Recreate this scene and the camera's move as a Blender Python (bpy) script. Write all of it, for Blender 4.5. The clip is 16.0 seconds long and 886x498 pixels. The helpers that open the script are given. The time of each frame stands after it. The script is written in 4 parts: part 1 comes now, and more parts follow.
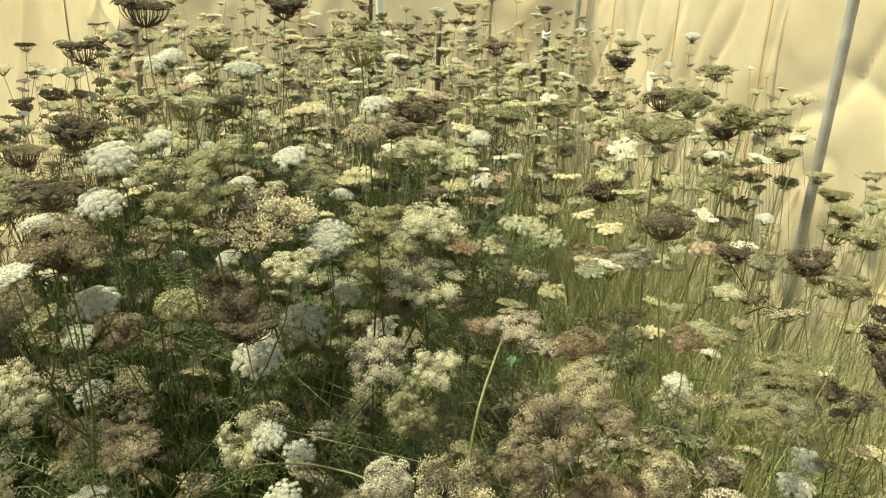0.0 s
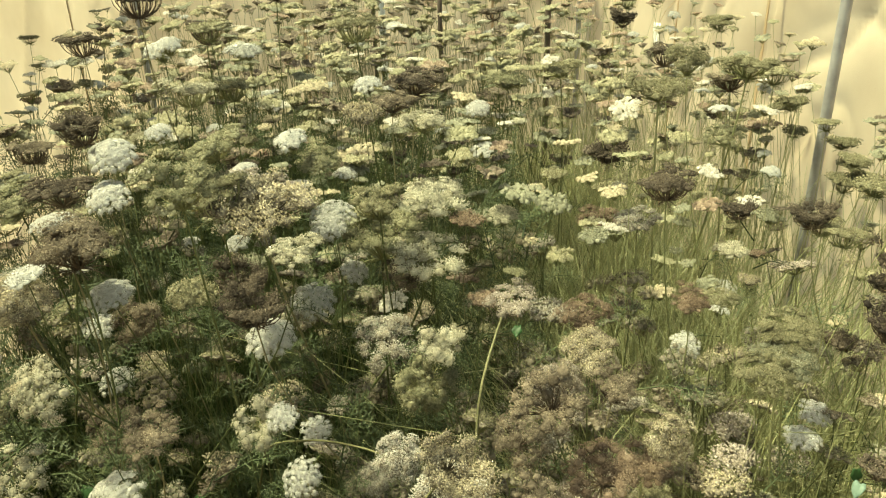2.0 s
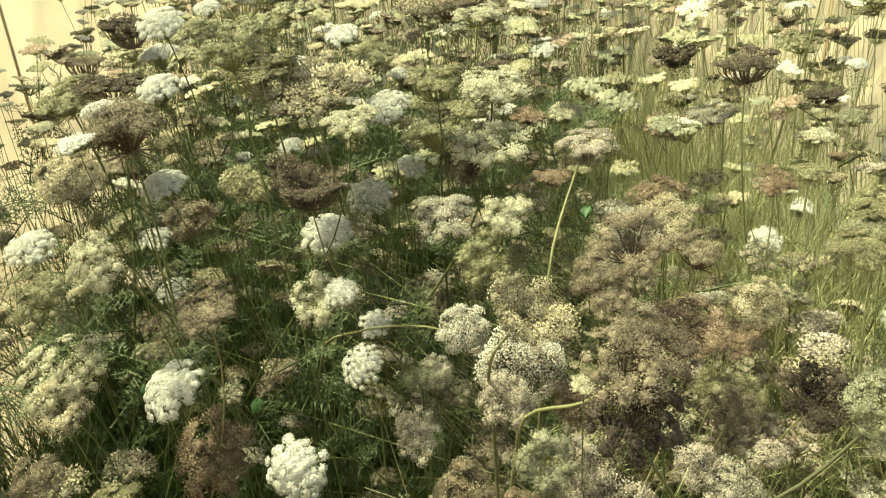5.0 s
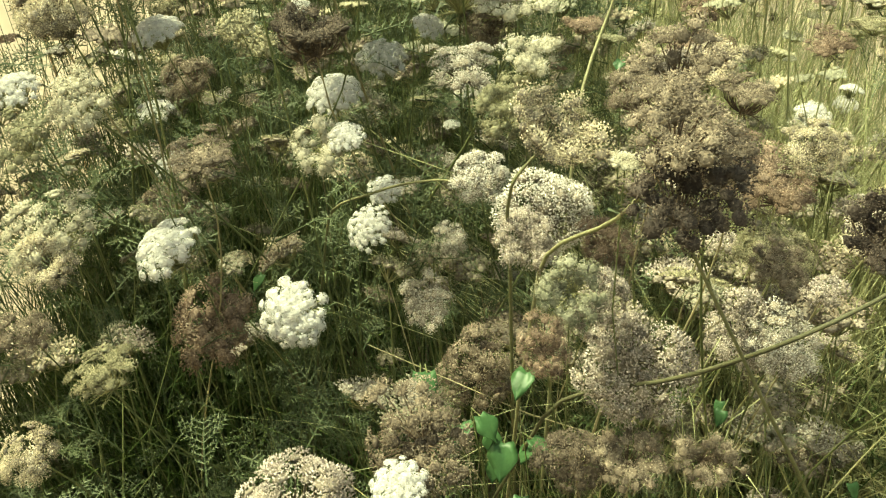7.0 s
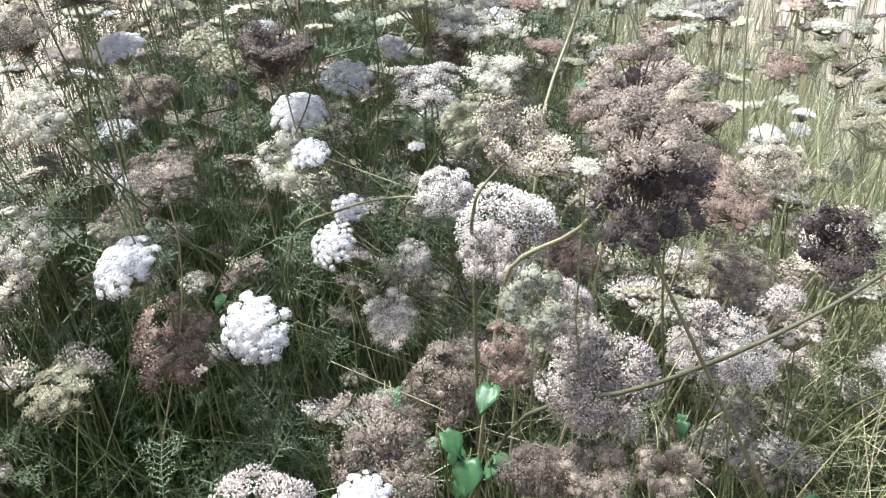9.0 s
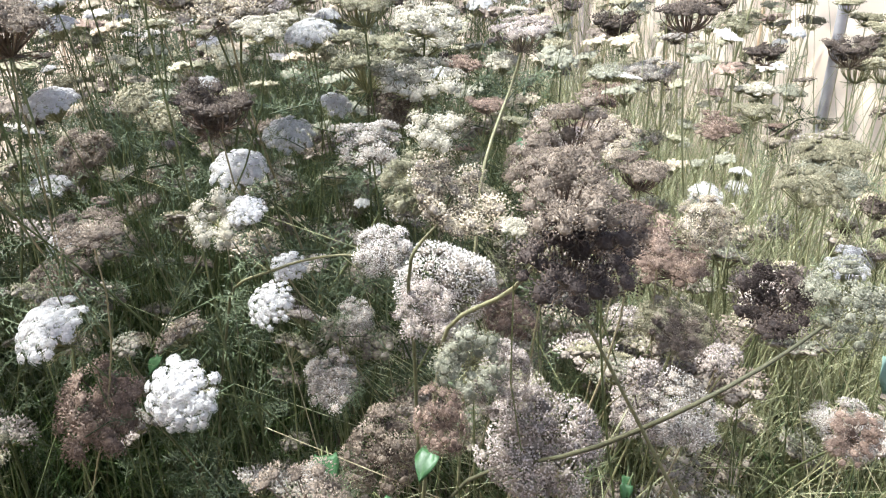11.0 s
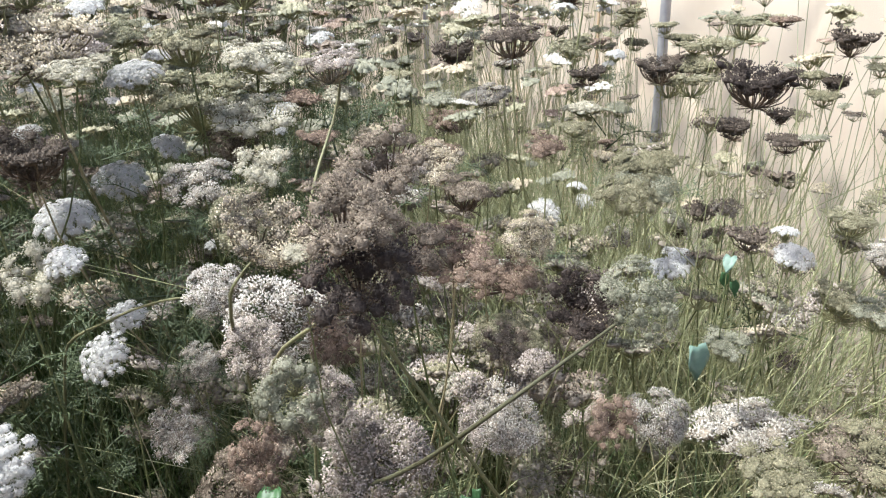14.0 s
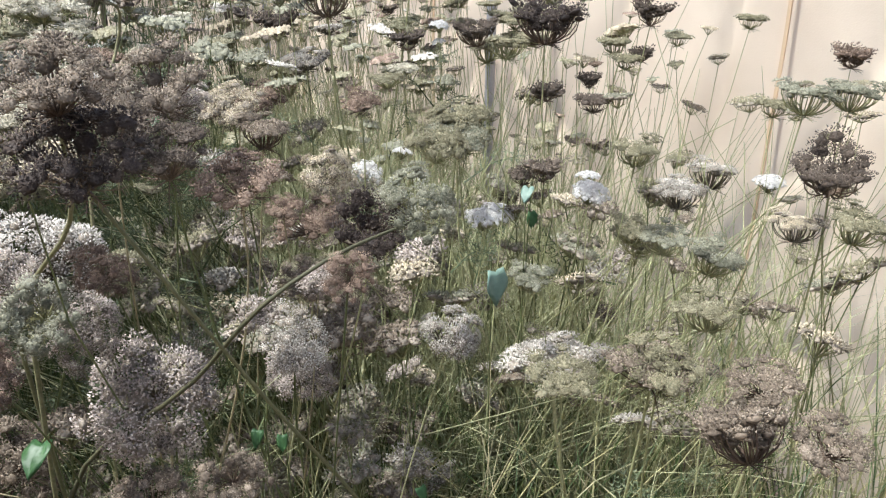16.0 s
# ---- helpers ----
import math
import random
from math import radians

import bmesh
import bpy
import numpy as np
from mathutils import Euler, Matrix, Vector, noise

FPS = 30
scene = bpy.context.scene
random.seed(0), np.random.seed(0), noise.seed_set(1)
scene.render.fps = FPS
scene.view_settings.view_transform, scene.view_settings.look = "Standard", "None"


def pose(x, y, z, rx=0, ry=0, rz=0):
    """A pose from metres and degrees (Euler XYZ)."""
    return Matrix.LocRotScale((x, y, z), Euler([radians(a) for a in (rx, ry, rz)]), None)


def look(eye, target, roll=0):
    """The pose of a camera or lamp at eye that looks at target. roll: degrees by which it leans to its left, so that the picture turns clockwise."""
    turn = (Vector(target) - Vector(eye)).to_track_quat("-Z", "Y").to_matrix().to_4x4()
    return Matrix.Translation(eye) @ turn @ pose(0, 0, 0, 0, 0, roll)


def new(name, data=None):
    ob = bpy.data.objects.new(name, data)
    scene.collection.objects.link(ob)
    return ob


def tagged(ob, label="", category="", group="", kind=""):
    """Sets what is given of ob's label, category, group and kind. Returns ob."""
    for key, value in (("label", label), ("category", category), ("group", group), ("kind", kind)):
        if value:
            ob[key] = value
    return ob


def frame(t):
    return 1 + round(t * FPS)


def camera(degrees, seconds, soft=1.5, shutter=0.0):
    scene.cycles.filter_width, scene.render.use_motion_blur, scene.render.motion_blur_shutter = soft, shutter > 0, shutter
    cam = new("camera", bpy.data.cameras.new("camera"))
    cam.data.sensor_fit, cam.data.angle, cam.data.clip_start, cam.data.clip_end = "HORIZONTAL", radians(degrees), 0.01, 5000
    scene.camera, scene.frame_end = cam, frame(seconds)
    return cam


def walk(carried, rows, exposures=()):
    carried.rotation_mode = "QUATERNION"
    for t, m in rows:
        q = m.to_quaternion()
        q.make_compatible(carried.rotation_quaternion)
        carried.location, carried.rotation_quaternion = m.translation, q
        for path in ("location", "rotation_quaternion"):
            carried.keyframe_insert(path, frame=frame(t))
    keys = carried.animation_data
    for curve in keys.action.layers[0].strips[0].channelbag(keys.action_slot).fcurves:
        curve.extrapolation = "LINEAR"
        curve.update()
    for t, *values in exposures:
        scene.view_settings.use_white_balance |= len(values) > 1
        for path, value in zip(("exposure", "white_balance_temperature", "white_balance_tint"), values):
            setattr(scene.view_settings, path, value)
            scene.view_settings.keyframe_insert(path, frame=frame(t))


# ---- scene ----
cam = camera(61.8, 16.0, soft=1.15)
PATH = [
    (0, (0.048, 0.008, 1.553), (-0.055, 1.878, 0.85), 2.3),
    (0.5, (0.055, 0.001, 1.575), (-0.118, 1.848, 0.828), 0.6),
    (1, (0.074, -0.016, 1.595), (-0.131, 1.82, 0.828), -0.2),
    (1.5, (0.079, -0.011, 1.588), (-0.083, 1.806, 0.768), -0.7),
    (2, (0.079, 0.003, 1.58), (-0.077, 1.829, 0.78), -1.6),
    (2.5, (0.078, 0.007, 1.556), (-0.114, 1.834, 0.765), -1.9),
    (3, (0.069, 0.022, 1.52), (-0.111, 1.833, 0.691), -1.1),
    (3.5, (0.068, 0.014, 1.488), (-0.114, 1.821, 0.649), -1.9),
    (3.7, (0.067, 0.018, 1.48), (-0.15, 1.816, 0.633), -2.7),
    (5.8, (0.051, -0.01, 1.37), (-0.313, 1.761, 0.516), -5.8),
    (6, (0.054, -0.008, 1.352), (-0.375, 1.731, 0.461), -5.9),
    (6.5, (0.052, 0.013, 1.317), (-0.287, 1.729, 0.347), -3.8),
    (7, (0.045, 0.025, 1.294), (-0.284, 1.726, 0.295), -3.5),
    (7.5, (0.041, 0.029, 1.281), (-0.254, 1.725, 0.263), -2.8),
    (8, (0.04, 0.03, 1.278), (-0.262, 1.733, 0.275), -2.9),
    (8.5, (0.043, 0.026, 1.278), (-0.26, 1.74, 0.292), -3.1),
    (9, (0.046, 0.019, 1.283), (-0.192, 1.769, 0.344), -2.0),
    (9.5, (0.049, 0.017, 1.285), (-0.108, 1.814, 0.423), -0.2),
    (9.7, (0.049, 0.021, 1.283), (-0.1, 1.833, 0.449), -0.3),
    (11.8, (0.066, 0.036, 1.279), (0.003, 1.876, 0.498), -0.1),
    (12, (0.066, 0.034, 1.282), (0.023, 1.883, 0.522), -0.0),
    (12.5, (0.068, 0.018, 1.29), (0.031, 1.887, 0.579), -0.1),
    (13, (0.082, 0.014, 1.29), (0.111, 1.885, 0.585), -0.1),
    (13.5, (0.102, 0.02, 1.283), (0.261, 1.884, 0.575), -1.2),
    (14, (0.117, 0.023, 1.278), (0.309, 1.873, 0.543), -1.7),
    (14.5, (0.127, 0.02, 1.275), (0.367, 1.864, 0.541), -1.8),
    (15, (0.142, 0.014, 1.261), (0.491, 1.84, 0.524), -1.0),
    (15.5, (0.164, 0.003, 1.243), (0.619, 1.8, 0.491), -1.4),
    (16, (0.176, 0.0, 1.201), (0.734, 1.779, 0.477), 0.4),
]
BALANCE = [
    (0.0, 1.33, 9000, -22),
    (0.5, 1.25, 9000, -22),
    (1.5, 1.35, 9000, -22),
    (3.5, 1.41, 8900, -23),
    (6.4, 2.0, 8700, -25),
    (7.0, 1.95, 8700, -25),
    (7.4, 1.94, 6050, 2),
    (8.0, 1.98, 6150, 8),
    (8.4, 2.10, 5300, 9),
    (9.0, 2.23, 5400, 9),
    (12.0, 2.00, 5650, 7),
    (14.0, 1.67, 5700, 6),
    (16.0, 1.52, 5700, 7),
]
walk(cam, [(t, look(eye, target, roll)) for t, eye, target, roll in PATH], BALANCE)

# ---- daylight ----
SUN_ELEVATION, SUN_AZIMUTH = 67, -82       # azimuth: degrees clockwise from straight ahead
world = bpy.data.worlds.new("sky")
scene.world = world
world.use_nodes = True
wn = world.node_tree.nodes
sky = wn.new("ShaderNodeTexSky")
sky.sky_type, sky.sun_disc = "NISHITA", False
sky.dust_density, sky.air_density = 7.0, 1.0
sky.sun_elevation, sky.sun_rotation = radians(SUN_ELEVATION), radians(SUN_AZIMUTH)
wn["Background"].inputs["Strength"].default_value = 0.115
world.node_tree.links.new(sky.outputs["Color"], wn["Background"].inputs["Color"])
sun = new("sun", bpy.data.lights.new("sun", "SUN"))
sun.data.energy, sun.data.angle, sun.data.color = 3.1, radians(3), (1.0, 0.94, 0.84)
se, sa = radians(SUN_ELEVATION), radians(SUN_AZIMUTH)
sun.matrix_world = look((4 * math.sin(sa), 4 * math.cos(sa), 4 * math.tan(se)), (0, 0, 0))


# ---- materials ----
def nodes_of(name):
    mat = bpy.data.materials.new(name)
    mat.use_nodes = True
    return mat, mat.node_tree.nodes, mat.node_tree.links


def plant_material(name, dark, light, third=None, through_light=0.25, rough=0.7, grain=750.0, bump=0.0, vary=0.4, own=0.42):
    """A leafy or flowery surface: piece by piece between two or three colours, with a fine grain and some light passing through."""
    mat, n, l = nodes_of(name)
    bsdf, out = n["Principled BSDF"], n["Material Output"]
    geo = n.new("ShaderNodeNewGeometry")
    obj = n.new("ShaderNodeObjectInfo")
    ramp = n.new("ShaderNodeValToRGB")
    ramp.color_ramp.elements[0].color = (*dark, 1)
    ramp.color_ramp.elements[1].color = (*(third or light), 1)
    if third:
        middle = ramp.color_ramp.elements.new(0.6)
        middle.color = (*light, 1)
    blotch = n.new("ShaderNodeTexNoise")
    blotch.inputs["Scale"].default_value = 230.0
    fine = n.new("ShaderNodeTexNoise")
    fine.inputs["Scale"].default_value = grain
    l.new(geo.outputs["Position"], blotch.inputs["Vector"])
    l.new(geo.outputs["Position"], fine.inputs["Vector"])
    mix1 = n.new("ShaderNodeMath")
    mix1.operation = "MULTIPLY_ADD"
    l.new(geo.outputs["Random Per Island"], mix1.inputs[0])
    mix1.inputs[1].default_value = vary
    shift = n.new("ShaderNodeMath")
    shift.operation = "MULTIPLY_ADD"
    l.new(obj.outputs["Random"], shift.inputs[0])
    shift.inputs[1].default_value, shift.inputs[2].default_value = own, 0.12 - (vary + own) / 2
    add = n.new("ShaderNodeMath")
    add.operation = "MULTIPLY_ADD"
    l.new(blotch.outputs["Fac"], add.inputs[0])
    add.inputs[1].default_value = 0.8
    l.new(shift.outputs[0], add.inputs[2])
    l.new(add.outputs[0], mix1.inputs[2])
    l.new(mix1.outputs[0], ramp.inputs["Fac"])
    grainmix = n.new("ShaderNodeMix")
    grainmix.data_type, grainmix.blend_type = "RGBA", "OVERLAY"
    grainmix.inputs["Factor"].default_value = 0.35
    l.new(ramp.outputs["Color"], grainmix.inputs["A"])
    l.new(fine.outputs["Fac"], grainmix.inputs["B"])
    colour = grainmix.outputs["Result"]
    l.new(colour, bsdf.inputs["Base Color"])
    bsdf.inputs["Roughness"].default_value = rough
    bsdf.inputs["Specular IOR Level"].default_value = 0.25
    if bump:
        b = n.new("ShaderNodeBump")
        b.inputs["Strength"].default_value, b.inputs["Distance"].default_value = bump, 0.001
        l.new(fine.outputs["Fac"], b.inputs["Height"])
        l.new(b.outputs["Normal"], bsdf.inputs["Normal"])
    if through_light:
        trans = n.new("ShaderNodeBsdfTranslucent")
        l.new(colour, trans.inputs["Color"])
        mix = n.new("ShaderNodeMixShader")
        mix.inputs["Fac"].default_value = through_light
        l.new(bsdf.outputs["BSDF"], mix.inputs[1])
        l.new(trans.outputs["BSDF"], mix.inputs[2])
        l.new(mix.outputs["Shader"], out.inputs["Surface"])
    return mat


TONES = {
    "white": plant_material("white_petal", (0.42, 0.41, 0.385), (0.58, 0.57, 0.54), through_light=0.3),
    "pearl": plant_material("greyish_white_petal", (0.3, 0.295, 0.275), (0.5, 0.495, 0.465), through_light=0.3),
    "cream": plant_material("cream_petal", (0.2, 0.18, 0.125), (0.39, 0.365, 0.28), (0.56, 0.54, 0.45)),
    "palegreen": plant_material("pale_green_fruit", (0.09, 0.088, 0.05), (0.215, 0.205, 0.13), (0.38, 0.365, 0.26), vary=0.38),
    "sage": plant_material("sage_green_fruit", (0.09, 0.092, 0.062), (0.215, 0.212, 0.152), (0.37, 0.365, 0.285), vary=0.38),
    "olive": plant_material("olive_fruit", (0.08, 0.072, 0.042), (0.2, 0.185, 0.115), (0.36, 0.335, 0.23), vary=0.38),
    "tan": plant_material("tan_fruit", (0.15, 0.122, 0.08), (0.39, 0.338, 0.24), (0.66, 0.6, 0.47), vary=0.38),
    "grey": plant_material("grey_brown_fruit", (0.14, 0.127, 0.105), (0.36, 0.335, 0.29), (0.57, 0.54, 0.48), vary=0.38),
    "mauve": plant_material("greyish_pink_fruit", (0.135, 0.11, 0.096), (0.35, 0.302, 0.266), (0.56, 0.505, 0.455), vary=0.38),
    "ash": plant_material("pale_grey_fruit", (0.26, 0.24, 0.21), (0.5, 0.47, 0.425), (0.7, 0.67, 0.61), vary=0.38),
    "brown": plant_material("brown_fruit", (0.05, 0.038, 0.028), (0.18, 0.145, 0.108), (0.38, 0.325, 0.255), vary=0.38),
    "rust": plant_material("rust_brown_fruit", (0.06, 0.041, 0.03), (0.19, 0.136, 0.1), (0.37, 0.29, 0.228), vary=0.38),
    "umber": plant_material("umber_brown_fruit", (0.03, 0.023, 0.018), (0.095, 0.074, 0.056), (0.23, 0.19, 0.148), vary=0.38),
    "dark": plant_material("dark_brown_fruit", (0.018, 0.013, 0.011), (0.056, 0.042, 0.034), (0.145, 0.115, 0.092), vary=0.38),
}
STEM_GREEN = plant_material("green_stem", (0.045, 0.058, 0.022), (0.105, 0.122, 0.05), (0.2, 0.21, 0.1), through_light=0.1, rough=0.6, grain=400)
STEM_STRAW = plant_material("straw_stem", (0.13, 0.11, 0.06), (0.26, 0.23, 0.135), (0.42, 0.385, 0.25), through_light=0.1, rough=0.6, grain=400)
# Paler copy of STEM_GREEN that puts sunlight on right-hand stems into the colour.
STEM_SUNLIT = plant_material("sunlit_green_stem", (0.16, 0.17, 0.08), (0.31, 0.315, 0.165), (0.48, 0.465, 0.29), through_light=0.15, rough=0.6, grain=400)
STEM_MID = plant_material("straw_green_stem", (0.08, 0.08, 0.038), (0.15, 0.147, 0.077), (0.23, 0.22, 0.13), through_light=0.1, rough=0.65, grain=400)
# For one long crossing stem: the shade it lies in is darkened into the colour.
STEM_SHADED = plant_material("shaded_green_stem", (0.04, 0.04, 0.02), (0.07, 0.068, 0.037), (0.11, 0.106, 0.062), through_light=0.1, rough=0.7, grain=400)
# Paler copy of GRASS: sunlight on the right-hand grass is put into its colour.
SUNLIT_GRASS = plant_material("sunlit_grass_blade", (0.17, 0.182, 0.088), (0.325, 0.333, 0.19), (0.53, 0.51, 0.36), through_light=0.4, rough=0.5, grain=200)
RAY_DARK = plant_material("dark_dry_ray", (0.04, 0.028, 0.022), (0.12, 0.085, 0.06), (0.24, 0.19, 0.13), through_light=0.05)
# Filler under pale grains: shade in the gaps between them is painted as brown.
CORE_SHADE = plant_material("shaded_seed_core", (0.09, 0.075, 0.058), (0.2, 0.172, 0.135), (0.32, 0.28, 0.228), through_light=0.05)
RAY_PALE = plant_material("pale_ray", (0.12, 0.125, 0.055), (0.25, 0.245, 0.125), (0.36, 0.35, 0.2), through_light=0.15)
RAY_BROWN = plant_material("brown_ray", (0.05, 0.042, 0.028), (0.12, 0.1, 0.068), (0.22, 0.19, 0.135), through_light=0.1)
LEAF_DARK = plant_material("feathery_leaf", (0.02, 0.029, 0.012), (0.055, 0.074, 0.033), (0.13, 0.15, 0.085), through_light=0.25, rough=0.55, grain=200)
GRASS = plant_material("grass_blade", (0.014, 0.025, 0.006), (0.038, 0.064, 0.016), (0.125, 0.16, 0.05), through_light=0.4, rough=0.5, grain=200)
BROAD_LEAF = plant_material("bright_green_leaf", (0.03, 0.07, 0.025), (0.06, 0.13, 0.05), through_light=0.4, rough=0.4, grain=60)
PALE_LEAF = plant_material("pale_bluish_leaf", (0.14, 0.22, 0.175), (0.23, 0.315, 0.26), through_light=0.4, rough=0.45, grain=60)
DRY_GRASS = plant_material("dry_grass_blade", (0.15, 0.14, 0.06), (0.3, 0.285, 0.14), (0.48, 0.45, 0.28), through_light=0.3, rough=0.6, grain=200)


def fabric_material(name, light, dark, through_light):
    mat, n, l = nodes_of(name)
    bsdf, out = n["Principled BSDF"], n["Material Output"]
    tex = n.new("ShaderNodeTexCoord")
    # Mottling that paints soft shadows and crease shading into the fabric colour.
    shade_mottle = n.new("ShaderNodeTexNoise")
    shade_mottle.inputs["Scale"].default_value, shade_mottle.inputs["Detail"].default_value = 2.6, 7
    weave = n.new("ShaderNodeTexNoise")
    weave.inputs["Scale"].default_value = 260
    l.new(tex.outputs["Object"], shade_mottle.inputs["Vector"])
    l.new(tex.outputs["Object"], weave.inputs["Vector"])
    ramp = n.new("ShaderNodeValToRGB")
    ramp.color_ramp.elements[0].position, ramp.color_ramp.elements[1].position = 0.3, 0.65
    ramp.color_ramp.elements[0].color, ramp.color_ramp.elements[1].color = (*dark, 1), (*light, 1)
    l.new(shade_mottle.outputs["Fac"], ramp.inputs["Fac"])
    l.new(ramp.outputs["Color"], bsdf.inputs["Base Color"])
    bsdf.inputs["Roughness"].default_value = 0.85
    bsdf.inputs["Specular IOR Level"].default_value = 0.15
    b = n.new("ShaderNodeBump")
    b.inputs["Strength"].default_value, b.inputs["Distance"].default_value = 0.25, 0.002
    l.new(weave.outputs["Fac"], b.inputs["Height"])
    l.new(b.outputs["Normal"], bsdf.inputs["Normal"])
    crease = n.new("ShaderNodeTexNoise")
    crease.noise_type = "RIDGED_MULTIFRACTAL"
    crease.inputs["Scale"].default_value, crease.inputs["Detail"].default_value = 3.2, 3
    crease.inputs["Distortion"].default_value = 0.6
    l.new(tex.outputs["Object"], crease.inputs["Vector"])
    fold = n.new("ShaderNodeBump")
    fold.inputs["Strength"].default_value, fold.inputs["Distance"].default_value = 0.5, 0.025
    l.new(crease.outputs["Fac"], fold.inputs["Height"])
    l.new(fold.outputs["Normal"], b.inputs["Normal"])
    trans = n.new("ShaderNodeBsdfTranslucent")
    l.new(ramp.outputs["Color"], trans.inputs["Color"])
    l.new(b.outputs["Normal"], trans.inputs["Normal"])
    mix = n.new("ShaderNodeMixShader")
    mix.inputs["Fac"].default_value = through_light
    l.new(bsdf.outputs["BSDF"], mix.inputs[1])
    l.new(trans.outputs["BSDF"], mix.inputs[2])
    l.new(mix.outputs["Shader"], out.inputs["Surface"])
    return mat


FABRIC = fabric_material("beige_fabric", (0.76, 0.645, 0.5), (0.6, 0.49, 0.365), 0.5)
SEAM = fabric_material("tan_seam_tape", (0.62, 0.48, 0.33), (0.54, 0.4, 0.26), 0.4)


def metal_material(name, a, b, metal, rough):
    mat, n, l = nodes_of(name)
    bsdf = n["Principled BSDF"]
    tex = n.new("ShaderNodeTexCoord")
    noise_a = n.new("ShaderNodeTexNoise")
    noise_a.inputs["Scale"].default_value, noise_a.inputs["Detail"].default_value = 22, 8
    l.new(tex.outputs["Object"], noise_a.inputs["Vector"])
    ramp = n.new("ShaderNodeValToRGB")
    ramp.color_ramp.elements[0].position, ramp.color_ramp.elements[1].position = 0.35, 0.7
    ramp.color_ramp.elements[0].color, ramp.color_ramp.elements[1].color = (*a, 1), (*b, 1)
    l.new(noise_a.outputs["Fac"], ramp.inputs["Fac"])
    l.new(ramp.outputs["Color"], bsdf.inputs["Base Color"])
    bsdf.inputs["Metallic"].default_value, bsdf.inputs["Roughness"].default_value = metal, rough
    return mat


PIPE = metal_material("galvanised_steel", (0.3, 0.29, 0.3), (0.42, 0.41, 0.42), 0.35, 0.5)
DARK_POST = metal_material("dark_stained_wood", (0.05, 0.035, 0.025), (0.11, 0.08, 0.06), 0.0, 0.75)
WHITE_TAPE = metal_material("white_plastic", (0.75, 0.75, 0.72), (0.85, 0.85, 0.82), 0.0, 0.5)


def soil_material():
    mat, n, l = nodes_of("soil")
    bsdf = n["Principled BSDF"]
    tex = n.new("ShaderNodeTexCoord")
    big, small = n.new("ShaderNodeTexNoise"), n.new("ShaderNodeTexNoise")
    big.inputs["Scale"].default_value, small.inputs["Scale"].default_value = 3, 70
    big.inputs["Detail"].default_value = small.inputs["Detail"].default_value = 8
    l.new(tex.outputs["Object"], big.inputs["Vector"])
    l.new(tex.outputs["Object"], small.inputs["Vector"])
    ramp = n.new("ShaderNodeValToRGB")
    ramp.color_ramp.elements[0].position, ramp.color_ramp.elements[1].position = 0.3, 0.7
    ramp.color_ramp.elements[0].color, ramp.color_ramp.elements[1].color = (0.03, 0.022, 0.014, 1), (0.1, 0.075, 0.05, 1)
    mix = n.new("ShaderNodeMix")
    mix.data_type = "FLOAT"
    mix.inputs["Factor"].default_value = 0.5
    l.new(big.outputs["Fac"], mix.inputs["A"])
    l.new(small.outputs["Fac"], mix.inputs["B"])
    l.new(mix.outputs["Result"], ramp.inputs["Fac"])
    l.new(ramp.outputs["Color"], bsdf.inputs["Base Color"])
    bsdf.inputs["Roughness"].default_value = 0.95
    b = n.new("ShaderNodeBump")
    b.inputs["Strength"].default_value, b.inputs["Distance"].default_value = 0.7, 0.02
    l.new(small.outputs["Fac"], b.inputs["Height"])
    l.new(b.outputs["Normal"], bsdf.inputs["Normal"])
    return mat


SOIL = soil_material()


# ---- mesh tools ----
class Build:
    """Collects vertices and faces for one mesh."""

    def __init__(self):
        self.v, self.f, self.inner = [], [], set()

    def add(self, verts, faces, inner=False):
        base = len(self.v)
        self.v.extend(verts)
        if inner:
            self.inner.update(range(len(self.f), len(self.f) + len(faces)))
        self.f.extend(tuple(i + base for i in face) for face in faces)

    def tube(self, points, radii, sides=4, cap=False):
        points = [Vector(p) for p in points]
        base, ring = len(self.v), []
        for i, p in enumerate(points):
            d = (points[min(i + 1, len(points) - 1)] - points[max(i - 1, 0)]).normalized()
            a = d.orthogonal().normalized() if i == 0 else (ring - d * ring.dot(d)).normalized()
            ring = a
            b = d.cross(a)
            for s in range(sides):
                w = 2 * math.pi * s / sides
                self.v.append(tuple(p + float(radii[i]) * (math.cos(w) * a + math.sin(w) * b)))
        for i in range(len(points) - 1):
            for s in range(sides):
                t = (s + 1) % sides
                self.f.append((base + i * sides + s, base + i * sides + t, base + (i + 1) * sides + t, base + (i + 1) * sides + s))
        if cap:
            self.f.append(tuple(base + s for s in range(sides))[::-1])
            self.f.append(tuple(base + (len(points) - 1) * sides + s for s in range(sides)))

    def copy_in(self, other, m):
        arr = np.array(other.v) @ np.array(m.to_3x3()).T + np.array(m.translation)
        at = len(self.f)
        self.add([tuple(p) for p in arr], other.f)
        self.inner.update(i + at for i in other.inner)

    def mesh(self, name, material=None, smooth=True):
        me = bpy.data.meshes.new(name)
        me.from_pydata(self.v, [], self.f)
        if material:
            me.materials.append(material)
        if smooth:
            me.polygons.foreach_set("use_smooth", [True] * len(me.polygons))
        if self.inner:
            if not material:
                me.materials.append(None)
            me.materials.append(CORE_SHADE)
            me.polygons.foreach_set("material_index", [1 if i in self.inner else 0 for i in range(len(self.f))])
        me.update()
        return me


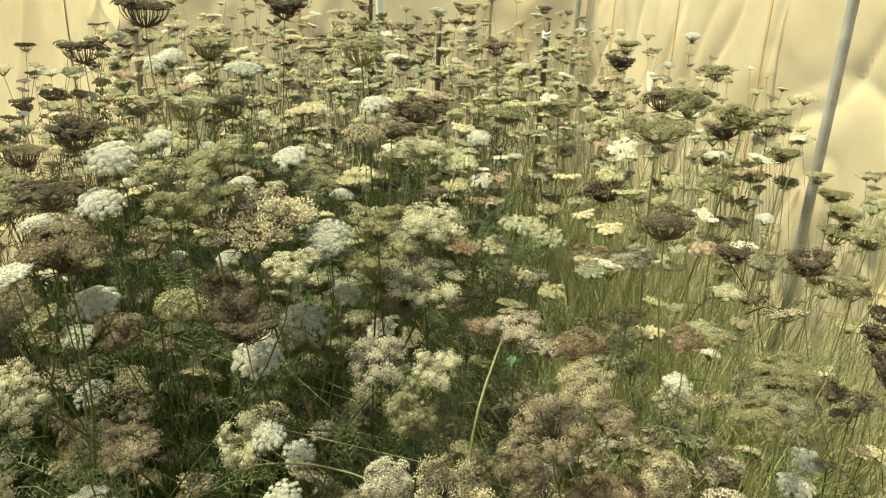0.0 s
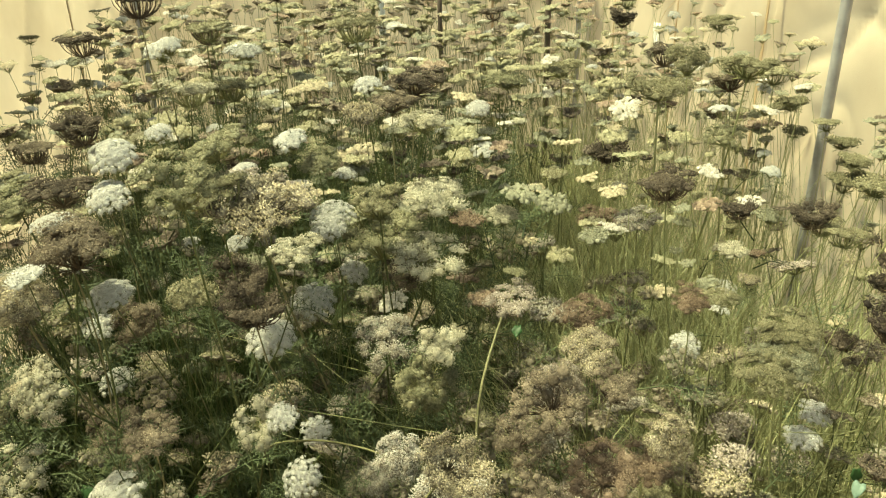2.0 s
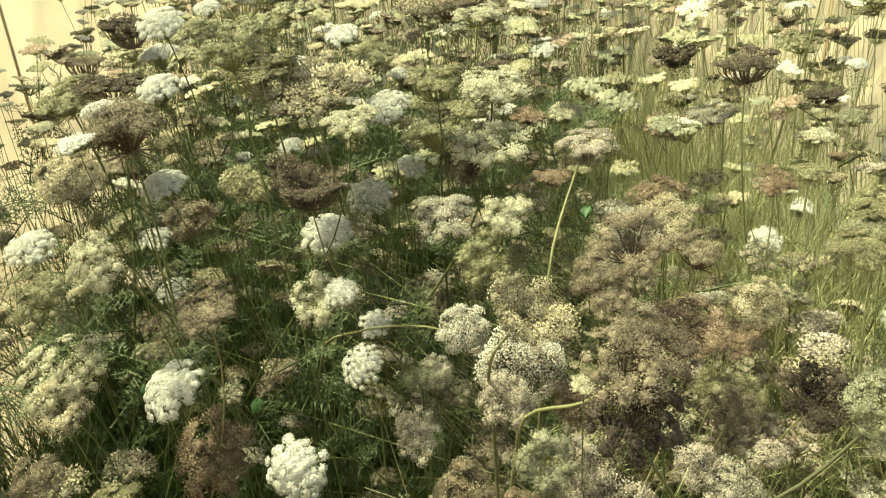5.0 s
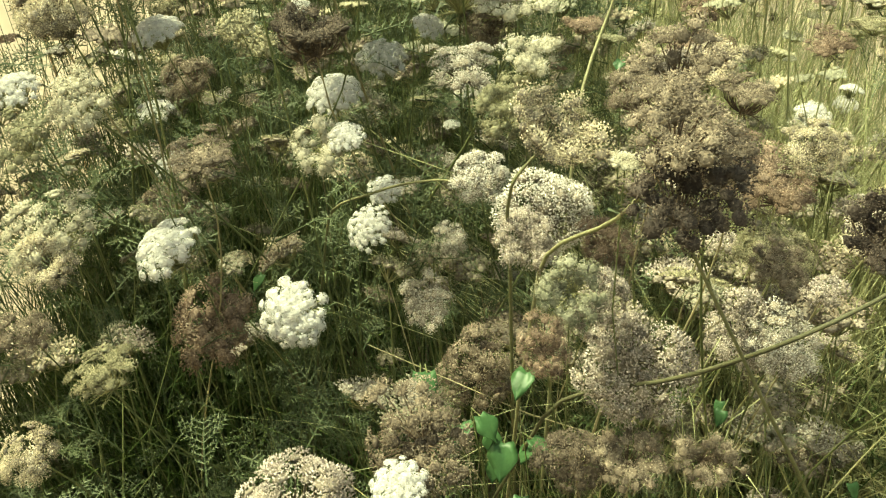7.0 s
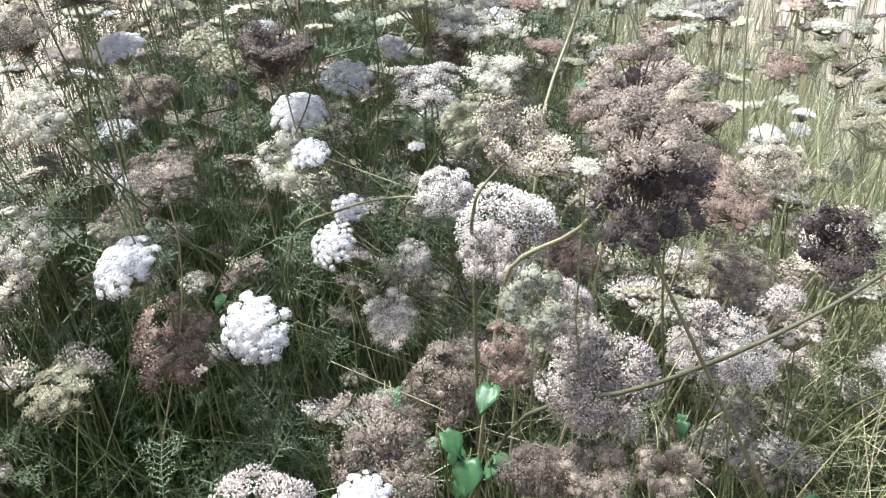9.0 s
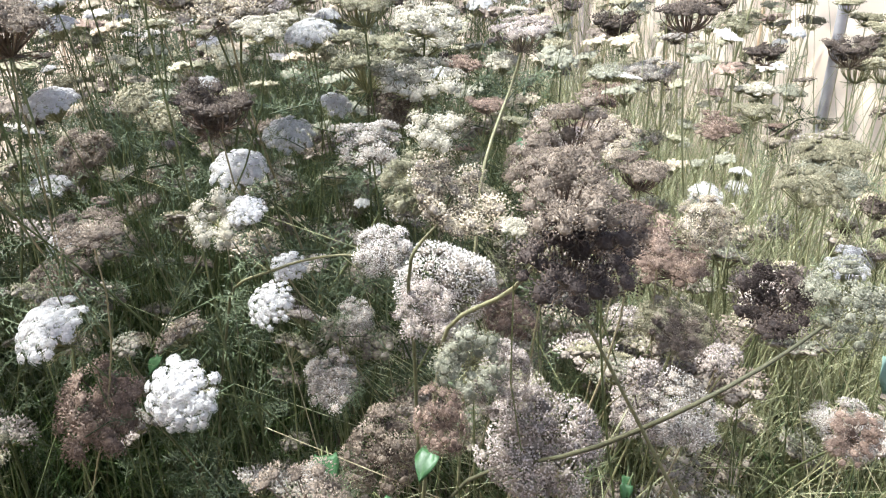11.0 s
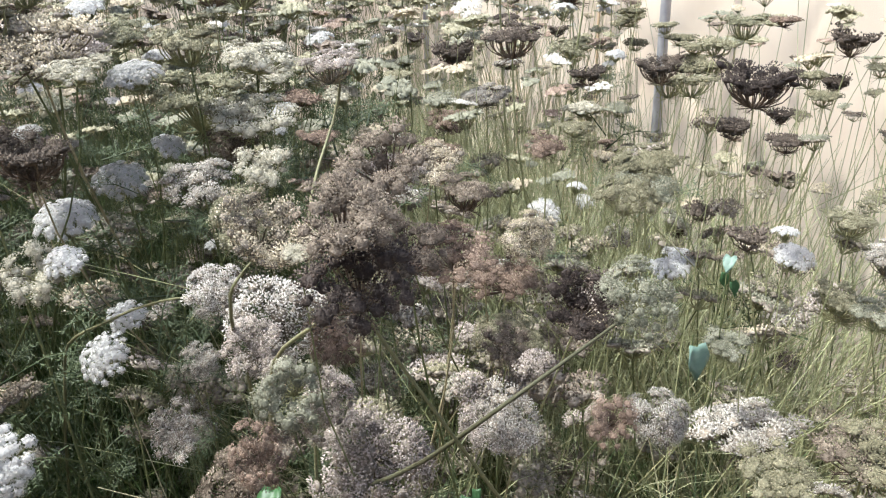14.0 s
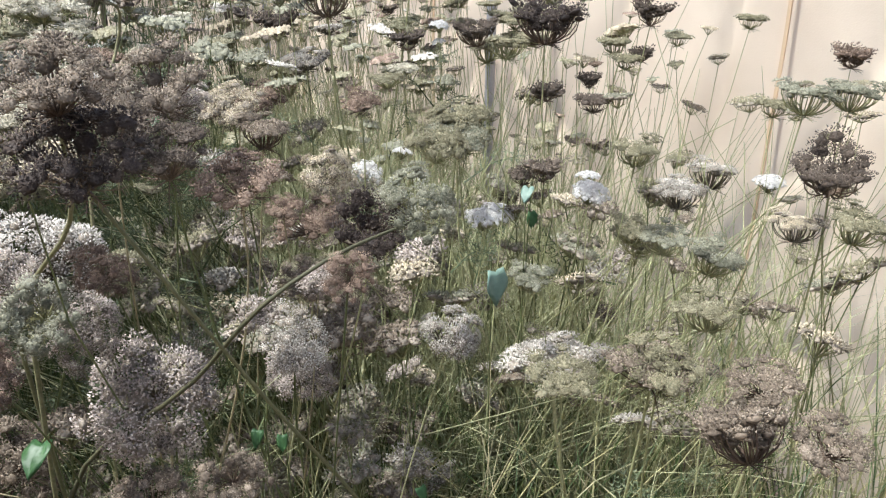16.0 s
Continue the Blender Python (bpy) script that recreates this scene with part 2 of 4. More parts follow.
def part(name, data, parent, material=None, label="", inner=None):
    """One mesh object under a thing or under a part. A material given here belongs to the object, not to its mesh."""
    ob = new(name, data)
    ob.parent = parent
    if material:
        if not data.materials:
            data.materials.append(material)
        ob.material_slots[0].link = "OBJECT"
        ob.material_slots[0].material = material
    if inner and len(ob.material_slots) > 1:
        ob.material_slots[1].link = "OBJECT"
        ob.material_slots[1].material = inner
    return tagged(ob, label=label)


def facing(axis, spin=0.0):
    """The turn that brings z to the axis."""
    return Vector(axis).to_track_quat("Z", "Y").to_matrix().to_4x4() @ Matrix.Rotation(spin, 4, "Z")


# ---- structure: ground, fabric walls, posts ----
def ground():
    b = Build()
    n = 40
    xs = [math.copysign(abs(u) ** 3 * 150, u) for u in np.linspace(-1, 1, n).tolist()]
    for y in xs:
        for x in xs:
            b.v.append((x, y + 2, 0.02 * noise.noise((x * 2, y * 2, 0)) - 0.02 if abs(x) < 6 and abs(y) < 6 else -0.02))
    b.f = [(j * n + i, j * n + i + 1, (j + 1) * n + i + 1, (j + 1) * n + i) for j in range(n - 1) for i in range(n - 1)]
    return tagged(new("ground", b.mesh("ground", SOIL)), "dark crumbly garden soil under the plants", "ground", kind="structure")


ground()

# the tent is a rectangle, turned a little against the camera's way
ALONG = Vector((-0.235, 1.0, 0)).normalized()
ACROSS = Vector((ALONG.y, -ALONG.x, 0))
RIGHT_FOOT = Vector((1.17, 2.3, 0))
WALL_HEIGHT = 1.64


def fabric_wall(name, start, end, seed, label, step=0.03, tall=WALL_HEIGHT):
    """A sheet of fabric hung between two points, with soft vertical drapes, diagonal pulls and creases; bellied a little by the wind."""
    start, end = Vector(start), Vector(end)
    length = (end - start).length
    run = (end - start).normalized()
    out = Vector((run.y, -run.x, 0))
    nx, nz = int(length / step), int(tall / step)
    b = Build()
    for j in range(nz + 1):
        z = tall * j / nz
        for i in range(nx + 1):
            s = length * i / nx
            k = noise.noise((s * 0.9 + seed, z * 0.35, 0)) * 0.024
            k += noise.noise((s * 4.2 + seed + 0.8 * z, z * 0.5, 3)) * 0.009
            ridge = 1 - abs(noise.noise((s * 1.6 - z * 1.1 + seed, z * 1.3 + s * 0.5, 7)))
            k += 0.016 * ridge ** 9
            ridge = 1 - abs(noise.noise((s * 2.7 + z * 1.7, z * 0.8 - s * 0.6, seed + 11)))
            k += 0.02 * ridge ** 14
            p = start + run * s + out * k
            b.v.append((p.x, p.y, z))
    b.f = [(j * (nx + 1) + i, j * (nx + 1) + i + 1, (j + 1) * (nx + 1) + i + 1, (j + 1) * (nx + 1) + i) for j in range(nz) for i in range(nx)]
    ob = tagged(new(name, b.mesh(name, FABRIC)), label, "fabric wall", kind="structure")
    hem = Build()
    hem.tube([(p[0], p[1], p[2]) for p in b.v[nz * (nx + 1)::4]], [0.012] * len(b.v[nz * (nx + 1)::4]), 6)
    part("hem", hem.mesh("hem", FABRIC), ob, label="rolled hem")
    return ob, start, run, out


corner_right = RIGHT_FOOT + ALONG * 2.5
WIDTH = 2.68
corner_left = corner_right - ACROSS * WIDTH
near_right, near_left = corner_right - ALONG * 7.0, corner_left - ALONG * 7.0
walls = {}
walls["east"] = fabric_wall("wall_east", near_right, corner_right, 1.0, "beige fabric wall glowing in the sun, softly creased", 0.018)
walls["north"] = fabric_wall("wall_north", corner_right, corner_left, 5.0, "beige fabric end wall behind the flowers")
# These two heights are chosen for the light let in; the tops are unseen.
walls["west"] = fabric_wall("wall_west", corner_left, near_left, 9.0, "beige fabric wall with long drapes", tall=1.75)
# Unseen wall, added to close the tent behind the camera.
walls["south"] = fabric_wall("wall_south", near_left, near_right, 13.0, "unseen beige fabric wall added to close the tent", tall=1.85)


def seam(wall, s, width=0.02):
    """A strip of tape sewn up a fabric wall."""
    ob, start, run, out = walls[wall]
    b = Build()
    for j in range(33):
        z = WALL_HEIGHT * j / 32
        wob = 0.012 * noise.noise((s * 3, z * 2, 4))
        for side in (-1, 1):
            for deep in (0, 1):
                p = start + run * (s + wob + side * width / 2) - out * (0.03 + 0.003 * deep)
                b.v.append((p.x, p.y, z))
    for j in range(32):
        a, c = j * 4, (j + 1) * 4
        for u, w in ((0, 1), (1, 3), (3, 2), (2, 0)):
            b.f.append((a + u, a + w, c + w, c + u))
    part("seam", b.mesh("seam", SEAM, False), ob, label="tan seam tape")


def pipe_post(x, y, top, radius, material, label, lean=(0, 0), tie=0.0):
    base = tagged(new("tent_pole"), label, "pole", "poles of the tent")
    base.location = (x, y, 0)
    b = Build()
    b.tube([(lean[0] * z, lean[1] * z, z) for z in np.linspace(-0.02, top, 12).tolist()], [radius] * 12, 20, True)
    part("pole", b.mesh("pole", material), base)
    if tie:
        c = Build()
        for k, z in enumerate((tie, tie + 0.012, tie + 0.024)):
            pts = [(lean[0] * z + (radius + 0.003) * math.cos(w), lean[1] * z + (radius + 0.003) * math.sin(w), z + 0.004 * math.sin(w * 2 + k)) for w in np.linspace(0, 2 * math.pi, 25).tolist()]
            c.tube(pts, [0.005] * 25, 6)
        part("tie", c.mesh("tie", WHITE_TAPE), base, label="white plastic tie")
    return base


pipe_post(1.01, 2.185, 2.3, 0.0152, PIPE, "galvanised steel tent pole beside the fabric wall")
pipe_post(*(corner_right - ALONG * 0.06 - ACROSS * 0.08).xy, 2.3, 0.016, PIPE, "galvanised steel corner pole of the tent")
pipe_post(*(corner_left - ALONG * 0.1 + ACROSS * 0.1).xy, 2.3, 0.017, PIPE, "galvanised steel corner pole of the tent")
mid_foot = corner_right - ACROSS * 1.307 - ALONG * 0.1
pipe_post(mid_foot.x, mid_foot.y, 1.62, 0.011, DARK_POST, "dark wooden post against the end wall")
# White tube added to stand for the white strip beside the post.
pipe_post(mid_foot.x + 0.045, mid_foot.y + 0.03, 1.62, 0.02, WHITE_TAPE, "white upright strip beside the dark post")
pipe_post(-0.18, 3.2, 1.37, 0.01, DARK_POST, "short dark wooden stake among the flowers")
pipe_post(0.28, 3.43, 1.36, 0.013, DARK_POST, "short dark stake with a pale collar", tie=1.29)
for along, width in ((1.9, 0.014), (3.53, 0.009), (5.04, 0.014), (5.75, 0.008), (6.5, 0.014)):
    seam("east", along, width)
for along in (0.6, 1.7):
    seam("north", along, 0.014)
for along in (1.0, 2.2):
    seam("west", along, 0.014)


def wall_bright_spot(s, z):
    """A small white plastic sheet tied to the sunny wall, made up for a bright spot taken for a hole."""
    ob, start, run, out = walls["east"]
    at = start + run * s - out * 0.12
    base = tagged(new("bright_spot_sheet"), "small white sheet added for a bright spot on the wall", "tag")
    base.location = (at.x, at.y, z)
    b = Build()
    for j in range(7):
        for i in range(6):
            u, w = (i / 5 - 0.5) * 0.062, (j / 6 - 0.5) * 0.1
            p = run * u - out * 0.006 * math.sin(i * 1.1 + j * 0.5)
            b.v.append((p.x, p.y, w))
    b.f = [(j * 6 + i, j * 6 + i + 1, (j + 1) * 6 + i + 1, (j + 1) * 6 + i) for j in range(6) for i in range(5)]
    sheet = part("sheet", b.mesh("sheet", WHITE_TAPE), base)
    sheet.modifiers.new("thickness", "SOLIDIFY").thickness = 0.002
    c = Build()
    c.tube([(0, 0, 0.04), tuple(out * 0.03 + Vector((0, 0, 0.1))), tuple(out * 0.09 + Vector((0, 0, 0.16)))], [0.0015] * 3, 5)
    part("string", c.mesh("string", SEAM), base)


wall_bright_spot(5.74, 1.11)

# ---- wild carrot: umbellets, heads, whole flowers ----
GOLD = math.pi * (3 - math.sqrt(5))


def rnd(a, b):
    return random.uniform(a, b)


def floret(b, at, axis, size):
    """A five-petalled floret, cupped."""
    m = Matrix.Translation(at) @ facing(axis, rnd(0, 6)) @ Matrix.Scale(size, 4)
    ring = []
    for k in range(5):
        w = k * math.tau / 5
        for far, turn in ((0.95, -0.38), (0.95, 0.38)):
            ring.append(m @ Vector((far * math.cos(w + turn), far * math.sin(w + turn), 0.3 * rnd(0.5, 1.2))))
    b.add([tuple(m @ Vector((0, 0, 0)))] + [tuple(p) for p in ring], [(0, 1 + 2 * k, 2 + 2 * k) for k in range(5)])


def grain(b, at, axis, long, wide, spikes=0):
    """A seed or bud: a small pointed grain, with a few bristles."""
    m = Matrix.Translation(at) @ facing(axis, rnd(0, 6))
    pts = [(wide, 0, -0.4 * long), (-0.5 * wide, 0.87 * wide, -0.4 * long), (-0.5 * wide, -0.87 * wide, -0.4 * long), (0, 0, long)]
    b.add([tuple(m @ Vector(p)) for p in pts], [(3, 0, 1), (3, 1, 2), (3, 2, 0)])
    for _ in range(spikes):
        d = Vector((rnd(-1, 1), rnd(-1, 1), rnd(-0.1, 1))).normalized()
        side = d.orthogonal().normalized() * wide * 0.3
        b.add([tuple(m @ side), tuple(m @ -side), tuple(m @ (d * (wide + long) * rnd(0.7, 1.2)))], [(0, 1, 2)])


def tiny(sort, seed):
    """The same, for heads that stay far off: a handful of low lumps with a few grains."""
    random.seed(seed)
    b = Build()
    for i in range(4):
        w, rho = i * 1.57 + rnd(-0.3, 0.3), rnd(0.4, 0.6)
        at = Vector((rho * math.cos(w), rho * math.sin(w), rnd(-0.05, 0.12)))
        turn = rnd(0, 6)
        ring = [(at.x + rnd(0.42, 0.62) * math.cos(k * 1.2566 + turn), at.y + rnd(0.42, 0.62) * math.sin(k * 1.2566 + turn), at.z - rnd(0.1, 0.25)) for k in range(5)]
        b.add([(at.x, at.y, at.z + 0.28), *ring], [(0, 1 + k, 1 + (k + 1) % 5) for k in range(5)])
    for i in range(4):
        w, rho = i * 1.7 + rnd(-0.3, 0.3), rnd(0.3, 0.85)
        at = Vector((rho * math.cos(w), rho * math.sin(w), rnd(0.1, 0.2)))
        if sort == "petal":
            floret(b, at, (0.4 * math.cos(w), 0.4 * math.sin(w), 1), 0.35)
        else:
            grain(b, at, (0.6 * math.cos(w), 0.6 * math.sin(w), 1), rnd(0.2, 0.36), rnd(0.12, 0.18))
    return b


def umbellet(sort, seed, coarse=False):
    """A small domed cluster of radius 1 about its own stalk; z points outwards. sort: petal, bud or seed."""
    random.seed(seed)
    b = Build()
    dome, spread = {"petal": (0.34, 1.02), "bud": (0.26, 1.12), "seed": (0.34, 1.16)}[sort]
    count = {"petal": (36, 11), "bud": (54, 16), "seed": (76, 18)}[sort][1 if coarse else 0]
    big = 1.55 if coarse else 1.0
    for i in range(count):
        u = (i + 0.5) / count
        rho, w = spread * math.sqrt(u) * rnd(0.88, 1.08), i * GOLD + rnd(-0.25, 0.25)
        tilt = rho * 1.0
        at = Vector((rho * math.cos(w), rho * math.sin(w), dome * (1 - (rho / spread) ** 2) + rnd(-0.06, 0.06)))
        axis = Vector((math.sin(tilt) * math.cos(w), math.sin(tilt) * math.sin(w), math.cos(tilt)))
        if sort == "petal":
            floret(b, at, axis, rnd(0.2, 0.27) * (1.5 if coarse else 1))
        elif sort == "bud":
            grain(b, at + Vector((0, 0, rnd(-0.09, 0.09))), axis + Vector((rnd(-0.5, 0.5), rnd(-0.5, 0.5), 0)), rnd(0.12, 0.19) * big, rnd(0.08, 0.12) * big, 0 if coarse else i % 2)
        else:
            grain(b, at + Vector((0, 0, rnd(-0.16, 0.14))), axis + Vector((rnd(-0.8, 0.8), rnd(-0.8, 0.8), 0)), rnd(0.11, 0.18) * big, rnd(0.065, 0.1) * big, 1)
    # Filler core that keeps the cluster from being seen through.
    wide, lift = {"petal": (0.72, 0.34), "bud": (0.7, 0.32), "seed": (0.6, 0.36)}[sort]
    core = [(0, 0, -0.6)]
    core += [(wide * rnd(0.85, 1.1) * math.cos(k * 1.0472), wide * rnd(0.85, 1.1) * math.sin(k * 1.0472), dome * 0.22 - lift + rnd(-0.1, 0.04)) for k in range(6)]
    core += [(0.45 * rnd(0.85, 1.15) * math.cos(k * 1.0472 + 0.5), 0.45 * rnd(0.85, 1.15) * math.sin(k * 1.0472 + 0.5), dome * 0.78 - lift + rnd(-0.05, 0.05)) for k in range(6)]
    core.append((0, 0, dome - lift))
    faces = []
    for k in range(6):
        q = (k + 1) % 6
        faces += [(0, 1 + q, 1 + k), (1 + k, 1 + q, 7 + k), (1 + q, 7 + q, 7 + k), (13, 7 + k, 7 + q)]
    b.add(core, faces, inner=True)
    return b


FINE, COARSE, FINE_MESH = {}, {}, {}
for sort in ("petal", "bud", "seed"):
    FINE[sort] = [umbellet(sort, 11 + k) for k in range(6)]
    COARSE[sort] = [umbellet(sort, 31 + k, True) for k in range(4)]

SORT = {"white": "petal", "cream": "bud", "ring": "bud", "ball": "seed", "nest": "seed", "fan": "bud", "flat": "bud"}
DEEP = {"white": 0.72, "cream": 0.7, "ring": 0.75, "ball": 0.6, "nest": 0.74, "fan": 0.72, "flat": 0.5}
COUNT = {"white": 48, "cream": 38, "ring": 38, "ball": 44, "nest": 40, "fan": 34, "flat": 36}


def layout(kind, seed, count):
    """Where the umbellets of a head of radius 1 sit: place, axis, scale; and the way that each one's ray takes."""
    random.seed(seed * 7 + len(kind))
    found = []
    deep = DEEP[kind]
    sx, sy = (rnd(0.92, 1.08), rnd(0.92, 1.08)) if kind == "white" else (rnd(0.84, 1.16), rnd(0.84, 1.16))
    lop = rnd(0, 6.28)
    ph = [rnd(0, 6.28) for _ in range(4)]
    fit = 0.93 / math.sqrt(count)       # neighbours just touch
    for i in range(count):
        u = (i + 0.5) / count
        w = i * GOLD + rnd(-0.15, 0.15)
        rho = math.sqrt(u) * rnd(0.95, 1.04)
        wave = 0.5 * math.sin(2 * w + ph[0]) + 0.5 * math.sin(3 * w + ph[1])
        bowl = 0.0
        size = fit * rnd(0.88, 1.14) * ((1.3 - 0.34 * rho) if kind == "white" else (1.42 - 0.3 * rho))
        if kind == "white":
            rho *= 0.9
            z, tilt = 0.38 * (1 - rho * rho) - 0.1 + 0.05 * wave * rho + rnd(-0.035, 0.035), rho * 0.95
        elif kind == "cream":
            rho *= 0.9
            z, tilt = 0.2 * (1 - rho ** 2) - 0.28 * math.exp(-((rho / 0.25) ** 2)) + 0.07 * wave * rho + rnd(-0.05, 0.05), rho * 0.7
        elif kind == "ring":
            rho = 0.14 + 0.8 * rho * (1 + 0.1 * wave)
            z, tilt = 0.36 * math.sin(math.pi * (rho - 0.16) / 0.9) - 0.16 + 0.1 * wave * rho + rnd(-0.05, 0.05), (rho - 0.62) * 1.8
        elif kind == "ball":
            th = math.sqrt(u) * 1.3 * rnd(0.93, 1.06)
            lump = noise.noise((2.2 * math.sin(th) * math.cos(w) + seed, 2.2 * math.sin(th) * math.sin(w), seed * 0.37))
            rho, z = 0.9 * math.sin(min(th, 1.5)) * (1 + 0.13 * wave + rnd(-0.07, 0.07)), 0.28 * math.cos(th) - 0.08 + 0.34 * lump + rnd(-0.07, 0.07)
            tilt, size = th * 0.75 + rnd(-0.35, 0.35), size * 1.08
        elif kind == "nest":
            rho = (0.4 + 0.52 * rho) * (1 + 0.07 * wave)
            z, tilt, size, bowl = 0.09 * wave + 0.12 * rho + rnd(-0.1, 0.08) + 0.06, -0.4 + rnd(-0.4, 0.4), size * 1.3, 1.0
            if i % 3 == 0:
                rho, z, tilt = rho * 0.62, z - 0.3, 0.2
        elif kind == "fan":
            rho *= 0.92
            z, tilt, bowl = 0.1 * rho * rho + 0.09 * wave * rho + rnd(-0.05, 0.05), rho * 0.35 + rnd(-0.2, 0.2), 1.0
        else:
            rho *= 0.92
            z, tilt, bowl = 0.13 * wave * rho + rnd(-0.06, 0.05) - 0.06 * math.cos(w - lop) * rho, rho * 0.3 + rnd(-0.15, 0.15), 0.45
        if kind != "white" and count > 26:
            hollow = noise.noise((2.6 * rho * math.cos(w) + seed * 1.3, 2.6 * rho * math.sin(w), 5.5))
            if hollow < -0.36 and i > 2:
                continue
            z += 0.26 * hollow
            rho *= 1 + 0.12 * hollow
            size *= 1 + 0.35 * hollow
        at = Vector((sx * rho * math.cos(w), sy * rho * math.sin(w), z))
        axis = Vector((math.sin(tilt) * math.cos(w), math.sin(tilt) * math.sin(w), math.cos(tilt)))
        foot = Vector((0.05 * math.cos(w), 0.05 * math.sin(w), -deep))
        mid = foot.lerp(at, 0.55)
        mid = mid.lerp(Vector((at.x * 1.04, at.y * 1.04, -deep * 0.8)), bowl * rnd(0.7, 1.0))
        found.append((at, axis, size, [foot, mid, at - axis * size * 0.4]))
    return found


def rays_mesh(kind, places, seed, thick=0.017, sides=4, bracts=True, steps=4):
    random.seed(seed)
    b = Build()
    for at, axis, size, (p0, p1, p2) in places:
        pts = [p0 * (1 - t) ** 2 + 2 * p1 * t * (1 - t) + p2 * t * t for t in np.linspace(0, 1, steps).tolist()]
        b.tube(pts, [thick * (1.15 - 0.4 * t) for t in np.linspace(0, 1, steps).tolist()], sides)
    if bracts:
        deep = DEEP[kind]
        for k in range(9):
            w = k * 0.7 + rnd(-0.2, 0.2)
            long, rise = rnd(0.4, 0.75), rnd(-0.35, 0.25)
            out = Vector((math.cos(w), math.sin(w), 0))
            pts = [Vector((0, 0, -deep)) + out * long * t + Vector((0, 0, rise * t * t * long * 1.6)) for t in np.linspace(0, 1, 4).tolist()]
            b.tube(pts, [0.02, 0.016, 0.012, 0.004], 3)
            side = Vector((-out.y, out.x, 0))
            for t in (0.35, 0.55, 0.75):
                for s in (-1, 1):
                    p = Vector((0, 0, -deep)) + out * long * t + Vector((0, 0, rise * t * t * long * 1.6))
                    b.tube([p, p + (out * 0.55 + side * s * 0.6) * 0.22], [0.011, 0.003], 3)
    return b


HEADS = {}


def head(kind, variant, fine):
    """Shared meshes of a head: its layout, its rays, and for coarse heads the joined umbellets."""
    key = (kind, variant, fine)
    if key not in HEADS:
        places = layout(kind, 100 + variant * 13, COUNT[kind] if fine else max(18, int(COUNT[kind] * 0.7)))
        rays = rays_mesh(kind, places, variant, (0.022 if kind in ("nest", "fan") else 0.017) if fine else 0.022, 4 if fine else 3, True, 5 if fine else 3).mesh("umbel")
        joined = None
        if not fine:
            random.seed(variant)
            b = Build()
            for at, axis, size, _ in places:
                b.copy_in(random.choice(COARSE[SORT[kind]]), Matrix.Translation(at) @ facing(axis, rnd(0, 6)) @ Matrix.Scale(size * (1.2 if kind == "white" else 1.4), 4))
            joined = b.mesh("flower_head")
        HEADS[key] = (places, rays, joined)
    return HEADS[key]


for sort in FINE:
    FINE_MESH[sort] = [b.mesh("umbellet") for b in FINE[sort]]

LOOK = {
    "white": "white lacy", "pearl": "greyish white lacy", "cream": "cream fading", "palegreen": "pale yellow-green ripening",
    "sage": "sage green ripening", "olive": "olive-brown drying", "tan": "tan dry", "grey": "grey-brown dry",
    "mauve": "greyish pink dry", "ash": "pale grey dry", "brown": "brown dry", "rust": "rust-brown withered", "umber": "dark umber dried", "dark": "blackish brown dried",
}
SHAPE = {
    "white": "domed flower head on green stem", "cream": "flower head with dimpled middle", "ring": "flower head curled into a ring",
    "ball": "bristly rounded seed head", "nest": "seed head curled like a nest", "fan": "seed head with spread rays",
    "flat": "flat-topped seed head",
}
made = 0


